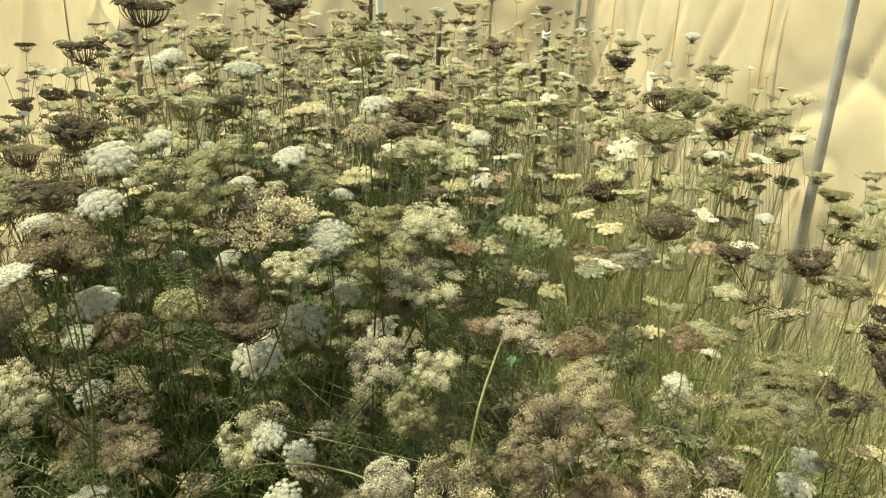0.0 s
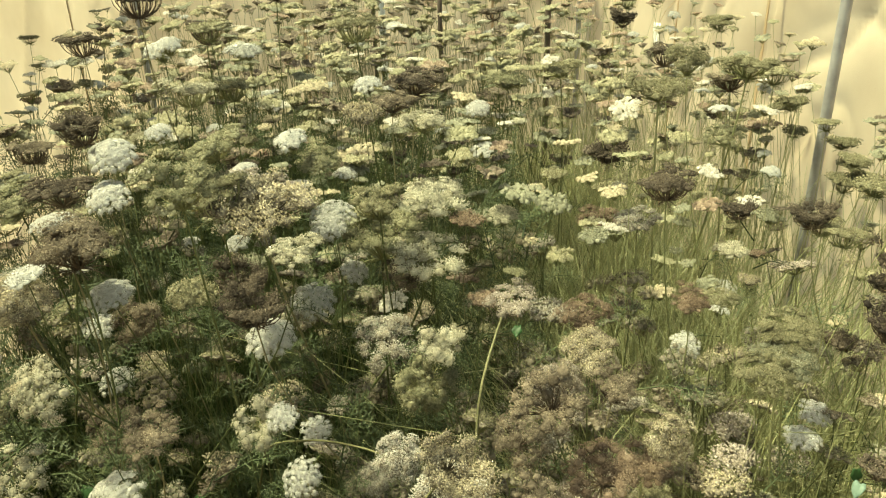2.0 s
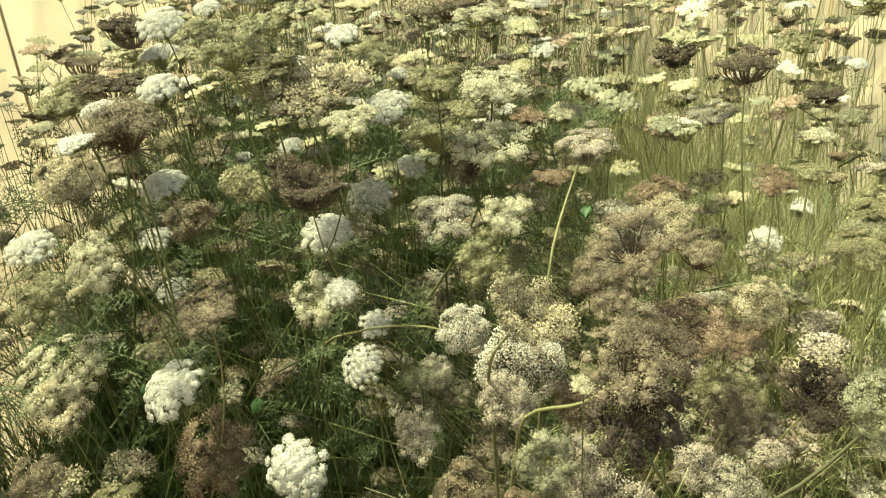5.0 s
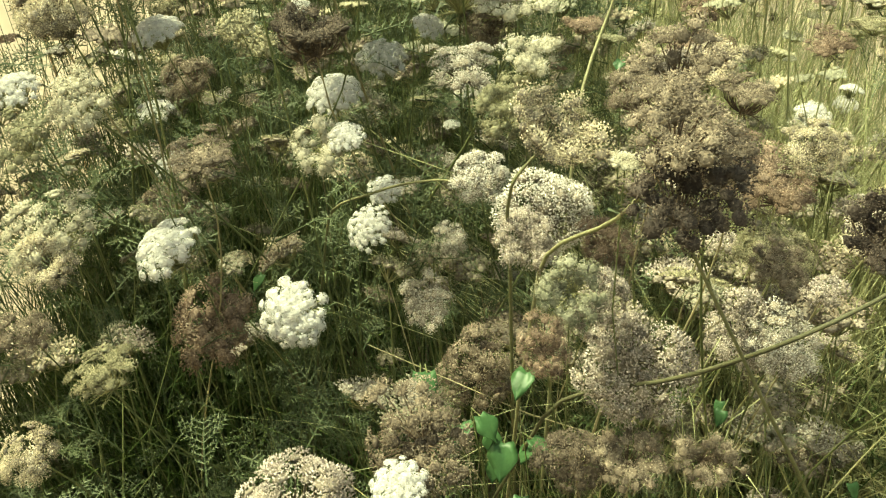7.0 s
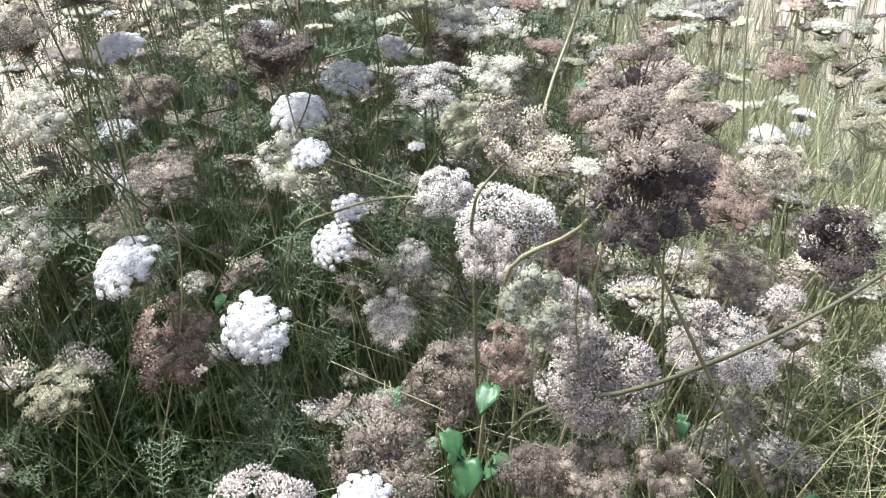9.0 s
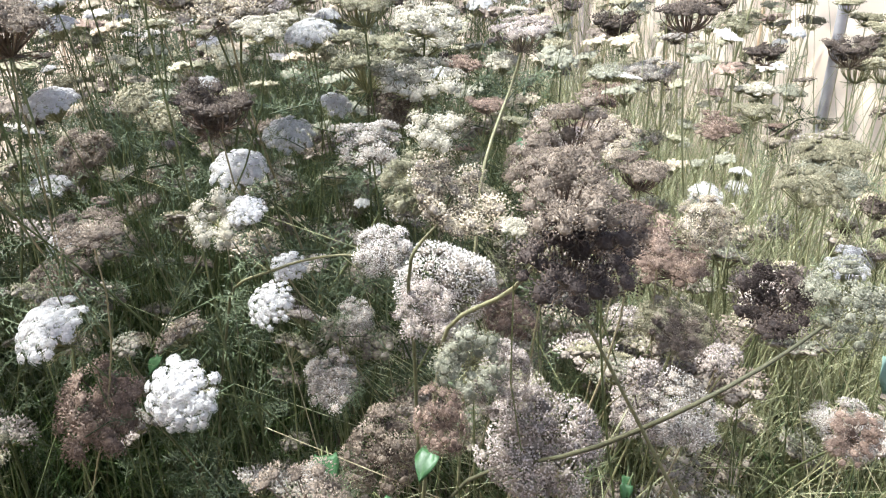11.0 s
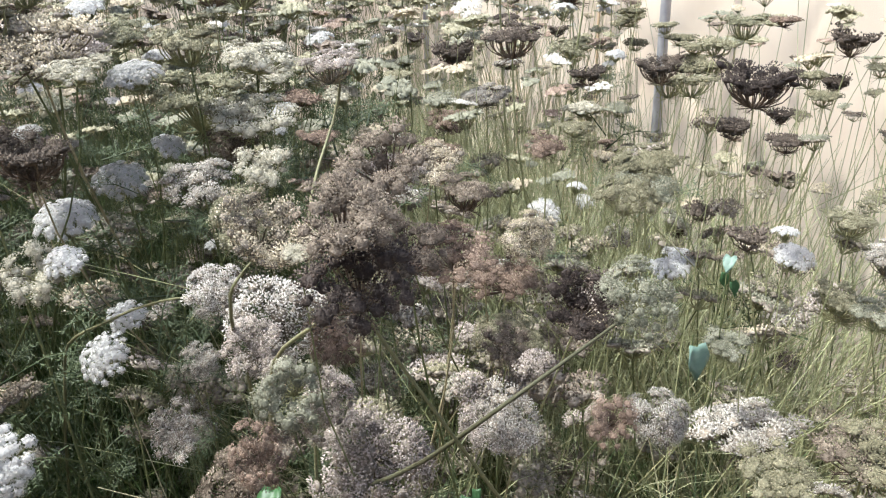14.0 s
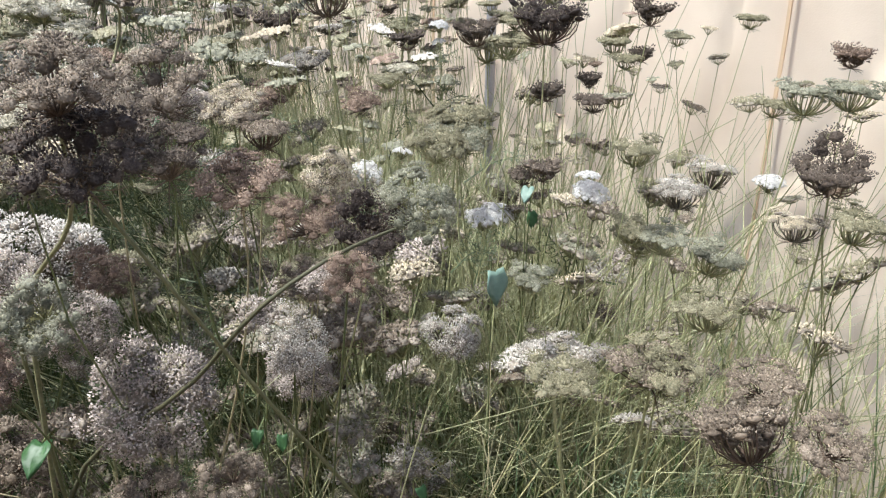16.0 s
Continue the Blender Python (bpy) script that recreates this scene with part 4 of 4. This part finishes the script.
# ---- more flowers in the middle of the bed ----
taken = [(o.matrix_basis.translation.x, o.matrix_basis.translation.y) for o in scene.objects if o.name.startswith("wild_carrot_flower")]


def inside(x, y, margin=0.12, path=0.0):
    """Whether a place lies in the bed between the fabric walls, and off the bare strip beside the sunny one."""
    d = Vector((x, y, 0)) - corner_right
    return -WIDTH + margin < d.dot(ACROSS) < -margin - path and d.dot(ALONG) < -0.25


def hides_pole(x, y, z):
    """Whether a high head would stand in the camera's line of sight to the steel pole."""
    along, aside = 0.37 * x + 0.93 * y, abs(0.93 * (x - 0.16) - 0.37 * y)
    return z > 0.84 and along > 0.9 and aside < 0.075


rand = random.Random(5)
MIX = [("fan", "olive"), ("flat", "olive"), ("fan", "sage"), ("flat", "palegreen"), ("fan", "tan"), ("nest", "umber"), ("flat", "tan"), ("fan", "olive"), ("fan", "sage"), ("flat", "sage"), ("fan", "umber"), ("flat", "grey"), ("white", "white"), ("ball", "olive"), ("flat", "rust"), ("flat", "cream")]
count = 0
while count < 110:
    x, y = rand.uniform(-1.5, 1.3), rand.uniform(1.25, 2.5)
    if not inside(x, y, 0.12, 0.1):
        continue
    kind, tone = rand.choice(MIX)
    z = 1.16 - abs(rand.gauss(0, 0.17)) - 0.05 * max(0, x)
    if hides_pole(x, y, z):
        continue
    flower(kind, tone, x, y, min(z, 1.26), rand.uniform(0.016, 0.033), rand.uniform(-5, 12), rand.uniform(-12, 12), fine=False)
    count += 1

# ---- far flowers, leaves and grass: too many to count ----
far_heads = {}
far_rays, far_stems, sunny_stems = Build(), Build(), Build()
far_layouts = {}
for kind in ("fan", "flat", "nest", "white", "ball"):
    for v in range(3):
        places = layout(kind, 900 + v, 12)
        b = Build()
        random.seed(v)
        for at, axis, size, _ in places:
            b.copy_in(tiny(SORT[kind], v), Matrix.Translation(at) @ facing(axis, rnd(0, 6)) @ Matrix.Scale(size * 1.1, 4))
        far_layouts[kind, v] = (b, rays_mesh(kind, places, v, 0.03, 3, False, 2))
for n in range(1500):
    while True:
        x, y = rand.uniform(-2.4, 1.4), rand.uniform(1.35, 2.6) if n < 520 else rand.uniform(2.2, 4.6)
        if inside(x, y):
            break
    kind, tone = rand.choice([k for k in MIX if k[1] not in ("cream", "white")] + [("white", "pearl")] * (1 if n % 3 else 0))
    z = min(1.12 + 0.05 * y + rand.gauss(0, 0.05), 1.1 + 0.09 * y) - abs(rand.gauss(0, 0.19))
    r = rand.uniform(0.018, 0.04) * (0.82 if x > 0.4 else 1.0)
    if hides_pole(x, y, z):
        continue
    heads, spokes = far_layouts[kind, rand.randrange(3)]
    m = pose(x, y, z, rand.uniform(-14, 20), rand.uniform(-14, 14), rand.uniform(0, 360)) @ Matrix.Scale(r, 4)
    far_heads.setdefault(tone, Build()).copy_in(heads, m)
    far_rays.copy_in(spokes, m)
    neck = m @ Vector((0, 0, -DEEP[kind]))
    foot = Vector((x + rand.gauss(0, 0.24), y + rand.gauss(0, 0.2), 0))
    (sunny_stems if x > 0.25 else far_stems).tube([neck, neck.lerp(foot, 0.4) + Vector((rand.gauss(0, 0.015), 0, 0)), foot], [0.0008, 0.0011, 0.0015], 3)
# withered heads lower down, half hidden between the stems
low_layouts = {}
for kind in ("ball", "flat", "cream", "fan"):
    for v in range(3):
        places = layout(kind, 700 + v, 15)
        b = Build()
        random.seed(v + 50)
        for at, axis, size, _ in places:
            b.copy_in(random.choice(COARSE[SORT[kind]]), Matrix.Translation(at) @ facing(axis, rnd(0, 6)) @ Matrix.Scale(size * 1.15, 4))
        low_layouts[kind, v] = (b, rays_mesh(kind, places, v, 0.026, 3, False, 3))
edge_heads = {}
EDGE = [("fan", "olive"), ("fan", "olive"), ("flat", "olive"), ("fan", "sage"), ("flat", "sage"), ("flat", "tan"), ("fan", "brown"), ("fan", "umber"), ("cream", "palegreen")]
for n in range(95):
    while True:
        along, off = rand.uniform(2.5, 5.0), rand.uniform(0.08, 0.6)
        place = near_right + ALONG * along - ACROSS * off
        z = rand.uniform(0.55, 1.0) + 0.06 * (along - 3.0)
        if not hides_pole(place.x, place.y, z):
            break
    kind, tone = rand.choice(EDGE)
    heads, spokes = low_layouts[kind, rand.randrange(3)]
    m = pose(place.x, place.y, z, rand.uniform(-8, 16), rand.uniform(-16, 16), rand.uniform(0, 360)) @ Matrix.Scale(rand.uniform(0.016, 0.031), 4)
    edge_heads.setdefault(tone, Build()).copy_in(heads, m)
    far_rays.copy_in(spokes, m)
    neck = m @ Vector((0, 0, -DEEP[kind]))
    foot = Vector((place.x - rand.uniform(0.0, 0.22), place.y + rand.gauss(0.02, 0.1), 0))
    sunny_stems.tube([neck, neck.lerp(foot, 0.4) + Vector((rand.gauss(0, 0.02), rand.gauss(0, 0.02), 0)), foot], [0.0009, 0.0011, 0.0014], 3)
for tone, b in edge_heads.items():
    tagged(new("edge_flower_heads", b.mesh("edge_flower_heads", TONES[tone])), f"small {LOOK[tone]} wild carrot heads beside the sunny fabric wall", "flowers", kind="stuff")
low_heads = {}
for n in range(340):
    while True:
        x, y = (rand.uniform(-1.2, 1.3), rand.uniform(0.8, 1.75)) if n < 240 else (rand.uniform(0.1, 1.1), rand.uniform(0.75, 1.4))
        if inside(x, y, 0.12, 0.3) and (x < 0.45 or rand.random() < 0.25):
            break
    kind = rand.choice(("ball", "flat", "cream", "fan"))
    tone = rand.choice(("brown", "grey", "olive", "olive", "tan", "mauve", "sage", "palegreen", "brown"))
    z = rand.uniform(0.45, 0.8) + 0.16 * (y - 0.72)
    heads, spokes = low_layouts[kind, rand.randrange(3)]
    m = pose(x, y, z, rand.uniform(0, 40), rand.uniform(-25, 25), rand.uniform(0, 360)) @ Matrix.Scale(rand.uniform(0.022, 0.045), 4)
    low_heads.setdefault(tone, Build()).copy_in(heads, m)
    far_rays.copy_in(spokes, m)
    neck = m @ Vector((0, 0, -DEEP[kind]))
    foot = Vector((x + rand.gauss(0, 0.12), y + rand.gauss(0, 0.1), 0))
    far_stems.tube([neck, neck.lerp(foot, 0.4) + Vector((rand.gauss(0, 0.02), rand.gauss(0, 0.02), 0)), foot], [0.0013, 0.0016, 0.002], 3)
for tone, b in low_heads.items():
    tagged(new("low_flower_heads", b.mesh("low_flower_heads", TONES[tone], True)), f"{LOOK[tone]} wild carrot heads low between the stems", "flowers", kind="stuff")
for tone, b in far_heads.items():
    tagged(new("far_flower_heads", b.mesh("far_flower_heads", TONES[tone])), f"{LOOK[tone]} wild carrot heads crowded at the far end", "flowers", kind="stuff")
tagged(new("far_flower_rays", far_rays.mesh("far_flower_rays", RAY_PALE)), "thin rays under the crowded wild carrot heads", "flowers", kind="stuff")
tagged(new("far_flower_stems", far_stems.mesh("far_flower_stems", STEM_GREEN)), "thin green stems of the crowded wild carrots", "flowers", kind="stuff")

tagged(new("sunny_flower_stems", sunny_stems.mesh("sunny_flower_stems", STEM_SUNLIT)), "thin stems of crowded wild carrots, paled to look sunlit", "flowers", kind="stuff")


def stalks(name, count, seed, material, x_range, y_range, tall, width, lean, label, path=0.3):
    """Thin bare stalks, standing and leaning."""
    r = random.Random(seed)
    b = Build()
    done = 0
    while done < count:
        x, y = r.uniform(*x_range), r.uniform(*y_range)
        if not inside(x, y, 0.05, path):
            continue
        h, w = r.uniform(*tall), r.uniform(0, 6.28)
        if y < 0.7:
            h = min(h, 0.72)
        d = Vector((math.cos(w), math.sin(w), 0)) * abs(r.gauss(0, lean)) * h
        if y < 0.9 and d.y < 0:
            d.y = -d.y
        p0 = Vector((x, y, -0.01))
        p1 = p0 + Vector((d.x * 0.3, d.y * 0.3, h * 0.55))
        p2 = p0 + Vector((d.x, d.y, h))
        t = r.uniform(*width)
        b.tube([p0, p0.lerp(p1, 0.5), p1, p1.lerp(p2, 0.55) + Vector((r.gauss(0, 0.01), r.gauss(0, 0.01), 0)), p2], [t * 1.3, t * 1.15, t, t * 0.8, t * 0.45], 3)
        done += 1
    return tagged(new(name, b.mesh(name, material)), label, "stalks", kind="stuff")


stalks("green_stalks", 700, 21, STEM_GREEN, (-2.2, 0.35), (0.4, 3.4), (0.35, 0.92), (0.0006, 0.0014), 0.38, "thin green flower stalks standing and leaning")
stalks("pale_stalks", 520, 27, STEM_SUNLIT, (0.15, 1.6), (0.5, 3.0), (0.4, 0.98), (0.0006, 0.0013), 0.34, "thin green flower stalks by the sunny wall, paled to look sunlit", 0.12)
stalks("edge_stalks", 420, 23, STEM_SUNLIT, (0.35, 1.35), (0.75, 1.9), (0.55, 1.02), (0.0008, 0.0016), 0.55, "thin tangled stalks along the sunny wall, paled to look sunlit", 0.08)
stalks("straw_stalks", 320, 22, STEM_STRAW, (-0.15, 1.6), (0.45, 3.2), (0.3, 0.9), (0.0006, 0.0014), 0.5, "thin dry straw-coloured stalks")


def grass(name, n, seed, tall, material, path, label, from_x=-2.0, right=1.0, near=-0.2, to_x=1.7):
    r = np.random.RandomState(seed)
    x, y = r.uniform(from_x, to_x, n), r.uniform(near, 4.0, n)
    keep = np.array([inside(a, c, 0.05, path) for a, c in zip(x, y)]) & ((x < 0.2) | (y < 0.95) | (r.uniform(0, 1, n) < right)) & ((x > 0.05) | (y > 0.85) | (r.uniform(0, 1, n) < 0.35))
    x, y = x[keep], y[keep]
    n = len(x)
    h = r.uniform(*tall, n) * np.where(y < 0.35, 0.6, 1) * np.where((x < 0.1) & (y < 1.5), 0.8, 1) * np.where((x < 0.0) & (y < 0.85), 0.6, 1)
    w, bend = r.uniform(0, 6.28, n), r.uniform(0.15, 0.9, n) * h
    wide = r.uniform(0.0011, 0.0028, n)
    dx, dy = np.cos(w), np.sin(w)
    v, f = np.zeros((n, 9, 3)), []
    for k, t in enumerate((0, 0.35, 0.65, 0.88)):
        cx, cy, cz = x + dx * bend * t * t, y + dy * bend * t * t, h * (t - 0.18 * t ** 3)
        for s, side in enumerate((-1, 1)):
            half = wide * (1 - 0.75 * t) * side
            v[:, 2 * k + s] = np.stack([cx - dy * half, cy + dx * half, cz], 1)
    v[:, 8] = np.stack([x + dx * bend, y + dy * bend, h * 0.82], 1)
    for i in range(n):
        o = i * 9
        f += [(o, o + 1, o + 3, o + 2), (o + 2, o + 3, o + 5, o + 4), (o + 4, o + 5, o + 7, o + 6), (o + 6, o + 7, o + 8)]
    me = bpy.data.meshes.new(name)
    me.from_pydata(v.reshape(-1, 3).tolist(), [], f)
    me.materials.append(material)
    tagged(new(name, me), label, "grass", kind="stuff")


# right thins the dark grass where the sunlit-coloured blades take over.
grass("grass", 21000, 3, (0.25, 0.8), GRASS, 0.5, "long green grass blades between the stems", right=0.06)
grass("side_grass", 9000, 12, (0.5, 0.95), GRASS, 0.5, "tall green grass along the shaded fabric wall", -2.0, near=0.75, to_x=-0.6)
# Dry blades, kept to the right partly to put its sunlight into colour.
grass("dry_grass", 3000, 4, (0.3, 0.85), DRY_GRASS, 0.12, "dry straw-coloured grass blades, also paling the sunlit right side", 0.0)

grass("tall_sunny_grass", 9000, 9, (0.6, 1.02), SUNLIT_GRASS, 0.48, "tall grass on the sunny side, paled to look sunlit", 0.25, near=1.15)
grass("sunny_grass", 18000, 6, (0.3, 0.92), SUNLIT_GRASS, 0.4, "yellow-green grass on the sunny side, paled to look sunlit", 0.15, near=0.9)


def frond(seed):
    """A feathery, twice-divided wild carrot leaf of length 1, arching along +x."""
    r = random.Random(seed)
    b = Build()

    def spine(t):
        return Vector((t, 0.0, 0.3 * t - 0.4 * t * t))

    b.tube([spine(t) for t in (0, 0.5, 1)], [0.014, 0.01, 0.003], 3)
    for k in range(8):
        t = 0.2 + 0.1 * k
        size = 0.36 * math.sin(math.pi * min(1, 0.25 + 0.8 * (1 - t))) * r.uniform(0.7, 1.2)
        for s in (-1, 1):
            out = Vector((0.55, s * 0.85, r.uniform(-0.4, 0.5))).normalized()
            root = spine(t)
            thin = out.cross(Vector((0, 0, 1))).normalized() * 0.006
            b.add([tuple(root - thin), tuple(root + thin), tuple(root + out * size)], [(0, 1, 2)])
            for q in (0.25, 0.45, 0.65, 0.85):
                for e in (-1, 1):
                    d = (out + Vector((0.8 * e * s, -0.5 * e, r.uniform(-0.9, 1.0)))).normalized()
                    p = root + out * size * q
                    side = d.cross(Vector((0, 0, 1))).normalized() * 0.009
                    b.add([tuple(p - side), tuple(p + side), tuple(p + d * size * r.uniform(0.16, 0.36))], [(0, 1, 2)])
    return b


def leaves():
    r = random.Random(8)
    shapes = [frond(k) for k in range(5)]
    arrays = [np.array(s.v) for s in shapes]
    vs, fs, at = [], [], 0
    done = 0
    while done < 4700:
        x, y = r.uniform(-1.7, 1.6), r.uniform(0.05, 3.0) ** 1.0
        if not inside(x, y, 0.05, 0.5):
            continue
        if x > 0.15 and r.random() < 0.9:
            done += 1
            continue
        k = r.randrange(5)
        top = 0.98 if y > 1.05 else 0.84 if y > 0.75 else 0.66 if y > 0.5 else 0.45
        m = pose(x, y, r.uniform(0.05, top), r.uniform(-30, 30), r.uniform(-65, 15), r.uniform(0, 360)) @ Matrix.Scale(r.uniform(0.07, 0.16) if y > 0.9 else r.uniform(0.05, 0.1), 4)
        arr = arrays[k] @ np.array(m.to_3x3()).T + np.array(m.translation)
        vs.append(arr)
        fs += [tuple(i + at for i in face) for face in shapes[k].f]
        at += len(arr)
        done += 1
    me = bpy.data.meshes.new("carrot_leaves")
    me.from_pydata(np.concatenate(vs).tolist(), [], fs)
    me.materials.append(LEAF_DARK)
    tagged(new("carrot_leaves", me), "dark green feathery wild carrot leaves", "leaves", kind="stuff")


leaves()


def climber_leaf(x, y, z, size, yaw, pitch, material, label):
    """One heart-shaped bindweed leaf, folded along its midrib, on a short stalk."""
    b = Build()
    rows = 9
    for i in range(rows):
        t = i / (rows - 1)
        half = 0.37 * (1 + 0.12 * math.sin(7 * t + 40 * x)) * math.sin(math.pi * min(1, 0.22 + 0.78 * t)) ** 0.8 * (1 - t ** 5) if t < 1 else 0.0
        lobe = -0.09 if i == 0 else 0
        curl = -0.25 * t * t
        for s in (-1, -0.5, 0, 0.5, 1):
            b.v.append((half * s, t + lobe * abs(s), curl + 0.16 * abs(s) * half + 0.07 * math.sin(6 * t + 5 * s + 50 * y)))
    b.f = [(i * 5 + k, i * 5 + k + 1, (i + 1) * 5 + k + 1, (i + 1) * 5 + k) for i in range(rows - 1) for k in range(4)]
    base = tagged(new("bindweed_leaf"), label, "leaf", "bindweed leaves")
    base.matrix_basis = pose(x, y, z, pitch, 0, yaw)
    blade = part("blade", b.mesh("blade", material), base)
    blade.matrix_local = Matrix.Scale(size, 4)
    blade.modifiers.new("thickness", "SOLIDIFY").thickness = 0.012
    c = Build()
    down = base.matrix_basis.inverted() @ Vector((x + 0.01, y + 0.03, max(0.0, z - 0.22)))
    c.tube([(0, 0, 0), (0, -0.012, -0.004), tuple(down * 0.5 + Vector((0, -0.01, 0))), tuple(down)], [0.0007, 0.0007, 0.0008, 0.001], 5)
    part("stalk", c.mesh("stalk", STEM_GREEN), base)


GREEN_LABEL = "bright green heart-shaped bindweed leaf among the stems"
for x, y, z, size, yaw, pitch in (
    (0.01, 0.6, 0.82, 0.04, 160, -20), (-0.1, 0.64, 0.775, 0.038, 200, -35), (-0.01, 0.57, 0.75, 0.05, 175, -40), (0.018, 0.572, 0.757, 0.032, 230, -15), (-0.05, 0.6, 0.742, 0.036, 130, -25),
    (-0.028, 0.606, 0.729, 0.034, 200, -50), (0.015, 0.605, 0.716, 0.03, 140, -35), (0.007, 0.575, 0.669, 0.036, 180, -45),
    (-0.015, 0.567, 0.661, 0.03, 240, -30), (-0.048, 0.608, 0.739, 0.028, 110, -40), (0.211, 0.658, 0.747, 0.022, 170, -50),
    (-0.021, 0.591, 0.703, 0.034, 160, -55), (0.35, 0.634, 0.667, 0.024, 200, -40),
    (-0.035, 0.58, 0.775, 0.04, 230, -30), (0.105, 1.0, 1.015, 0.026, 170, -25),
    (0.186, 0.55, 0.83, 0.02, 150, -45), (-0.115, 0.67, 0.75, 0.034, 190, -40), (0.5, 0.71, 0.945, 0.022, 200, -60),
    (0.555, 0.83, 0.9, 0.026, 180, -70), (-0.62, 0.95, 0.72, 0.04, 200, -30), (-0.45, 1.0, 0.66, 0.04, 150, -30),
):
    climber_leaf(x, y, z, size * 0.78, yaw, pitch, BROAD_LEAF, GREEN_LABEL)
climber_leaf(0.432, 0.64, 0.91, 0.036, 195, -72, PALE_LEAF, "pale bluish drooping bindweed leaf among the stems")
climber_leaf(0.5, 0.72, 0.97, 0.02, 140, -30, PALE_LEAF, "pale bluish drooping bindweed leaf among the stems")
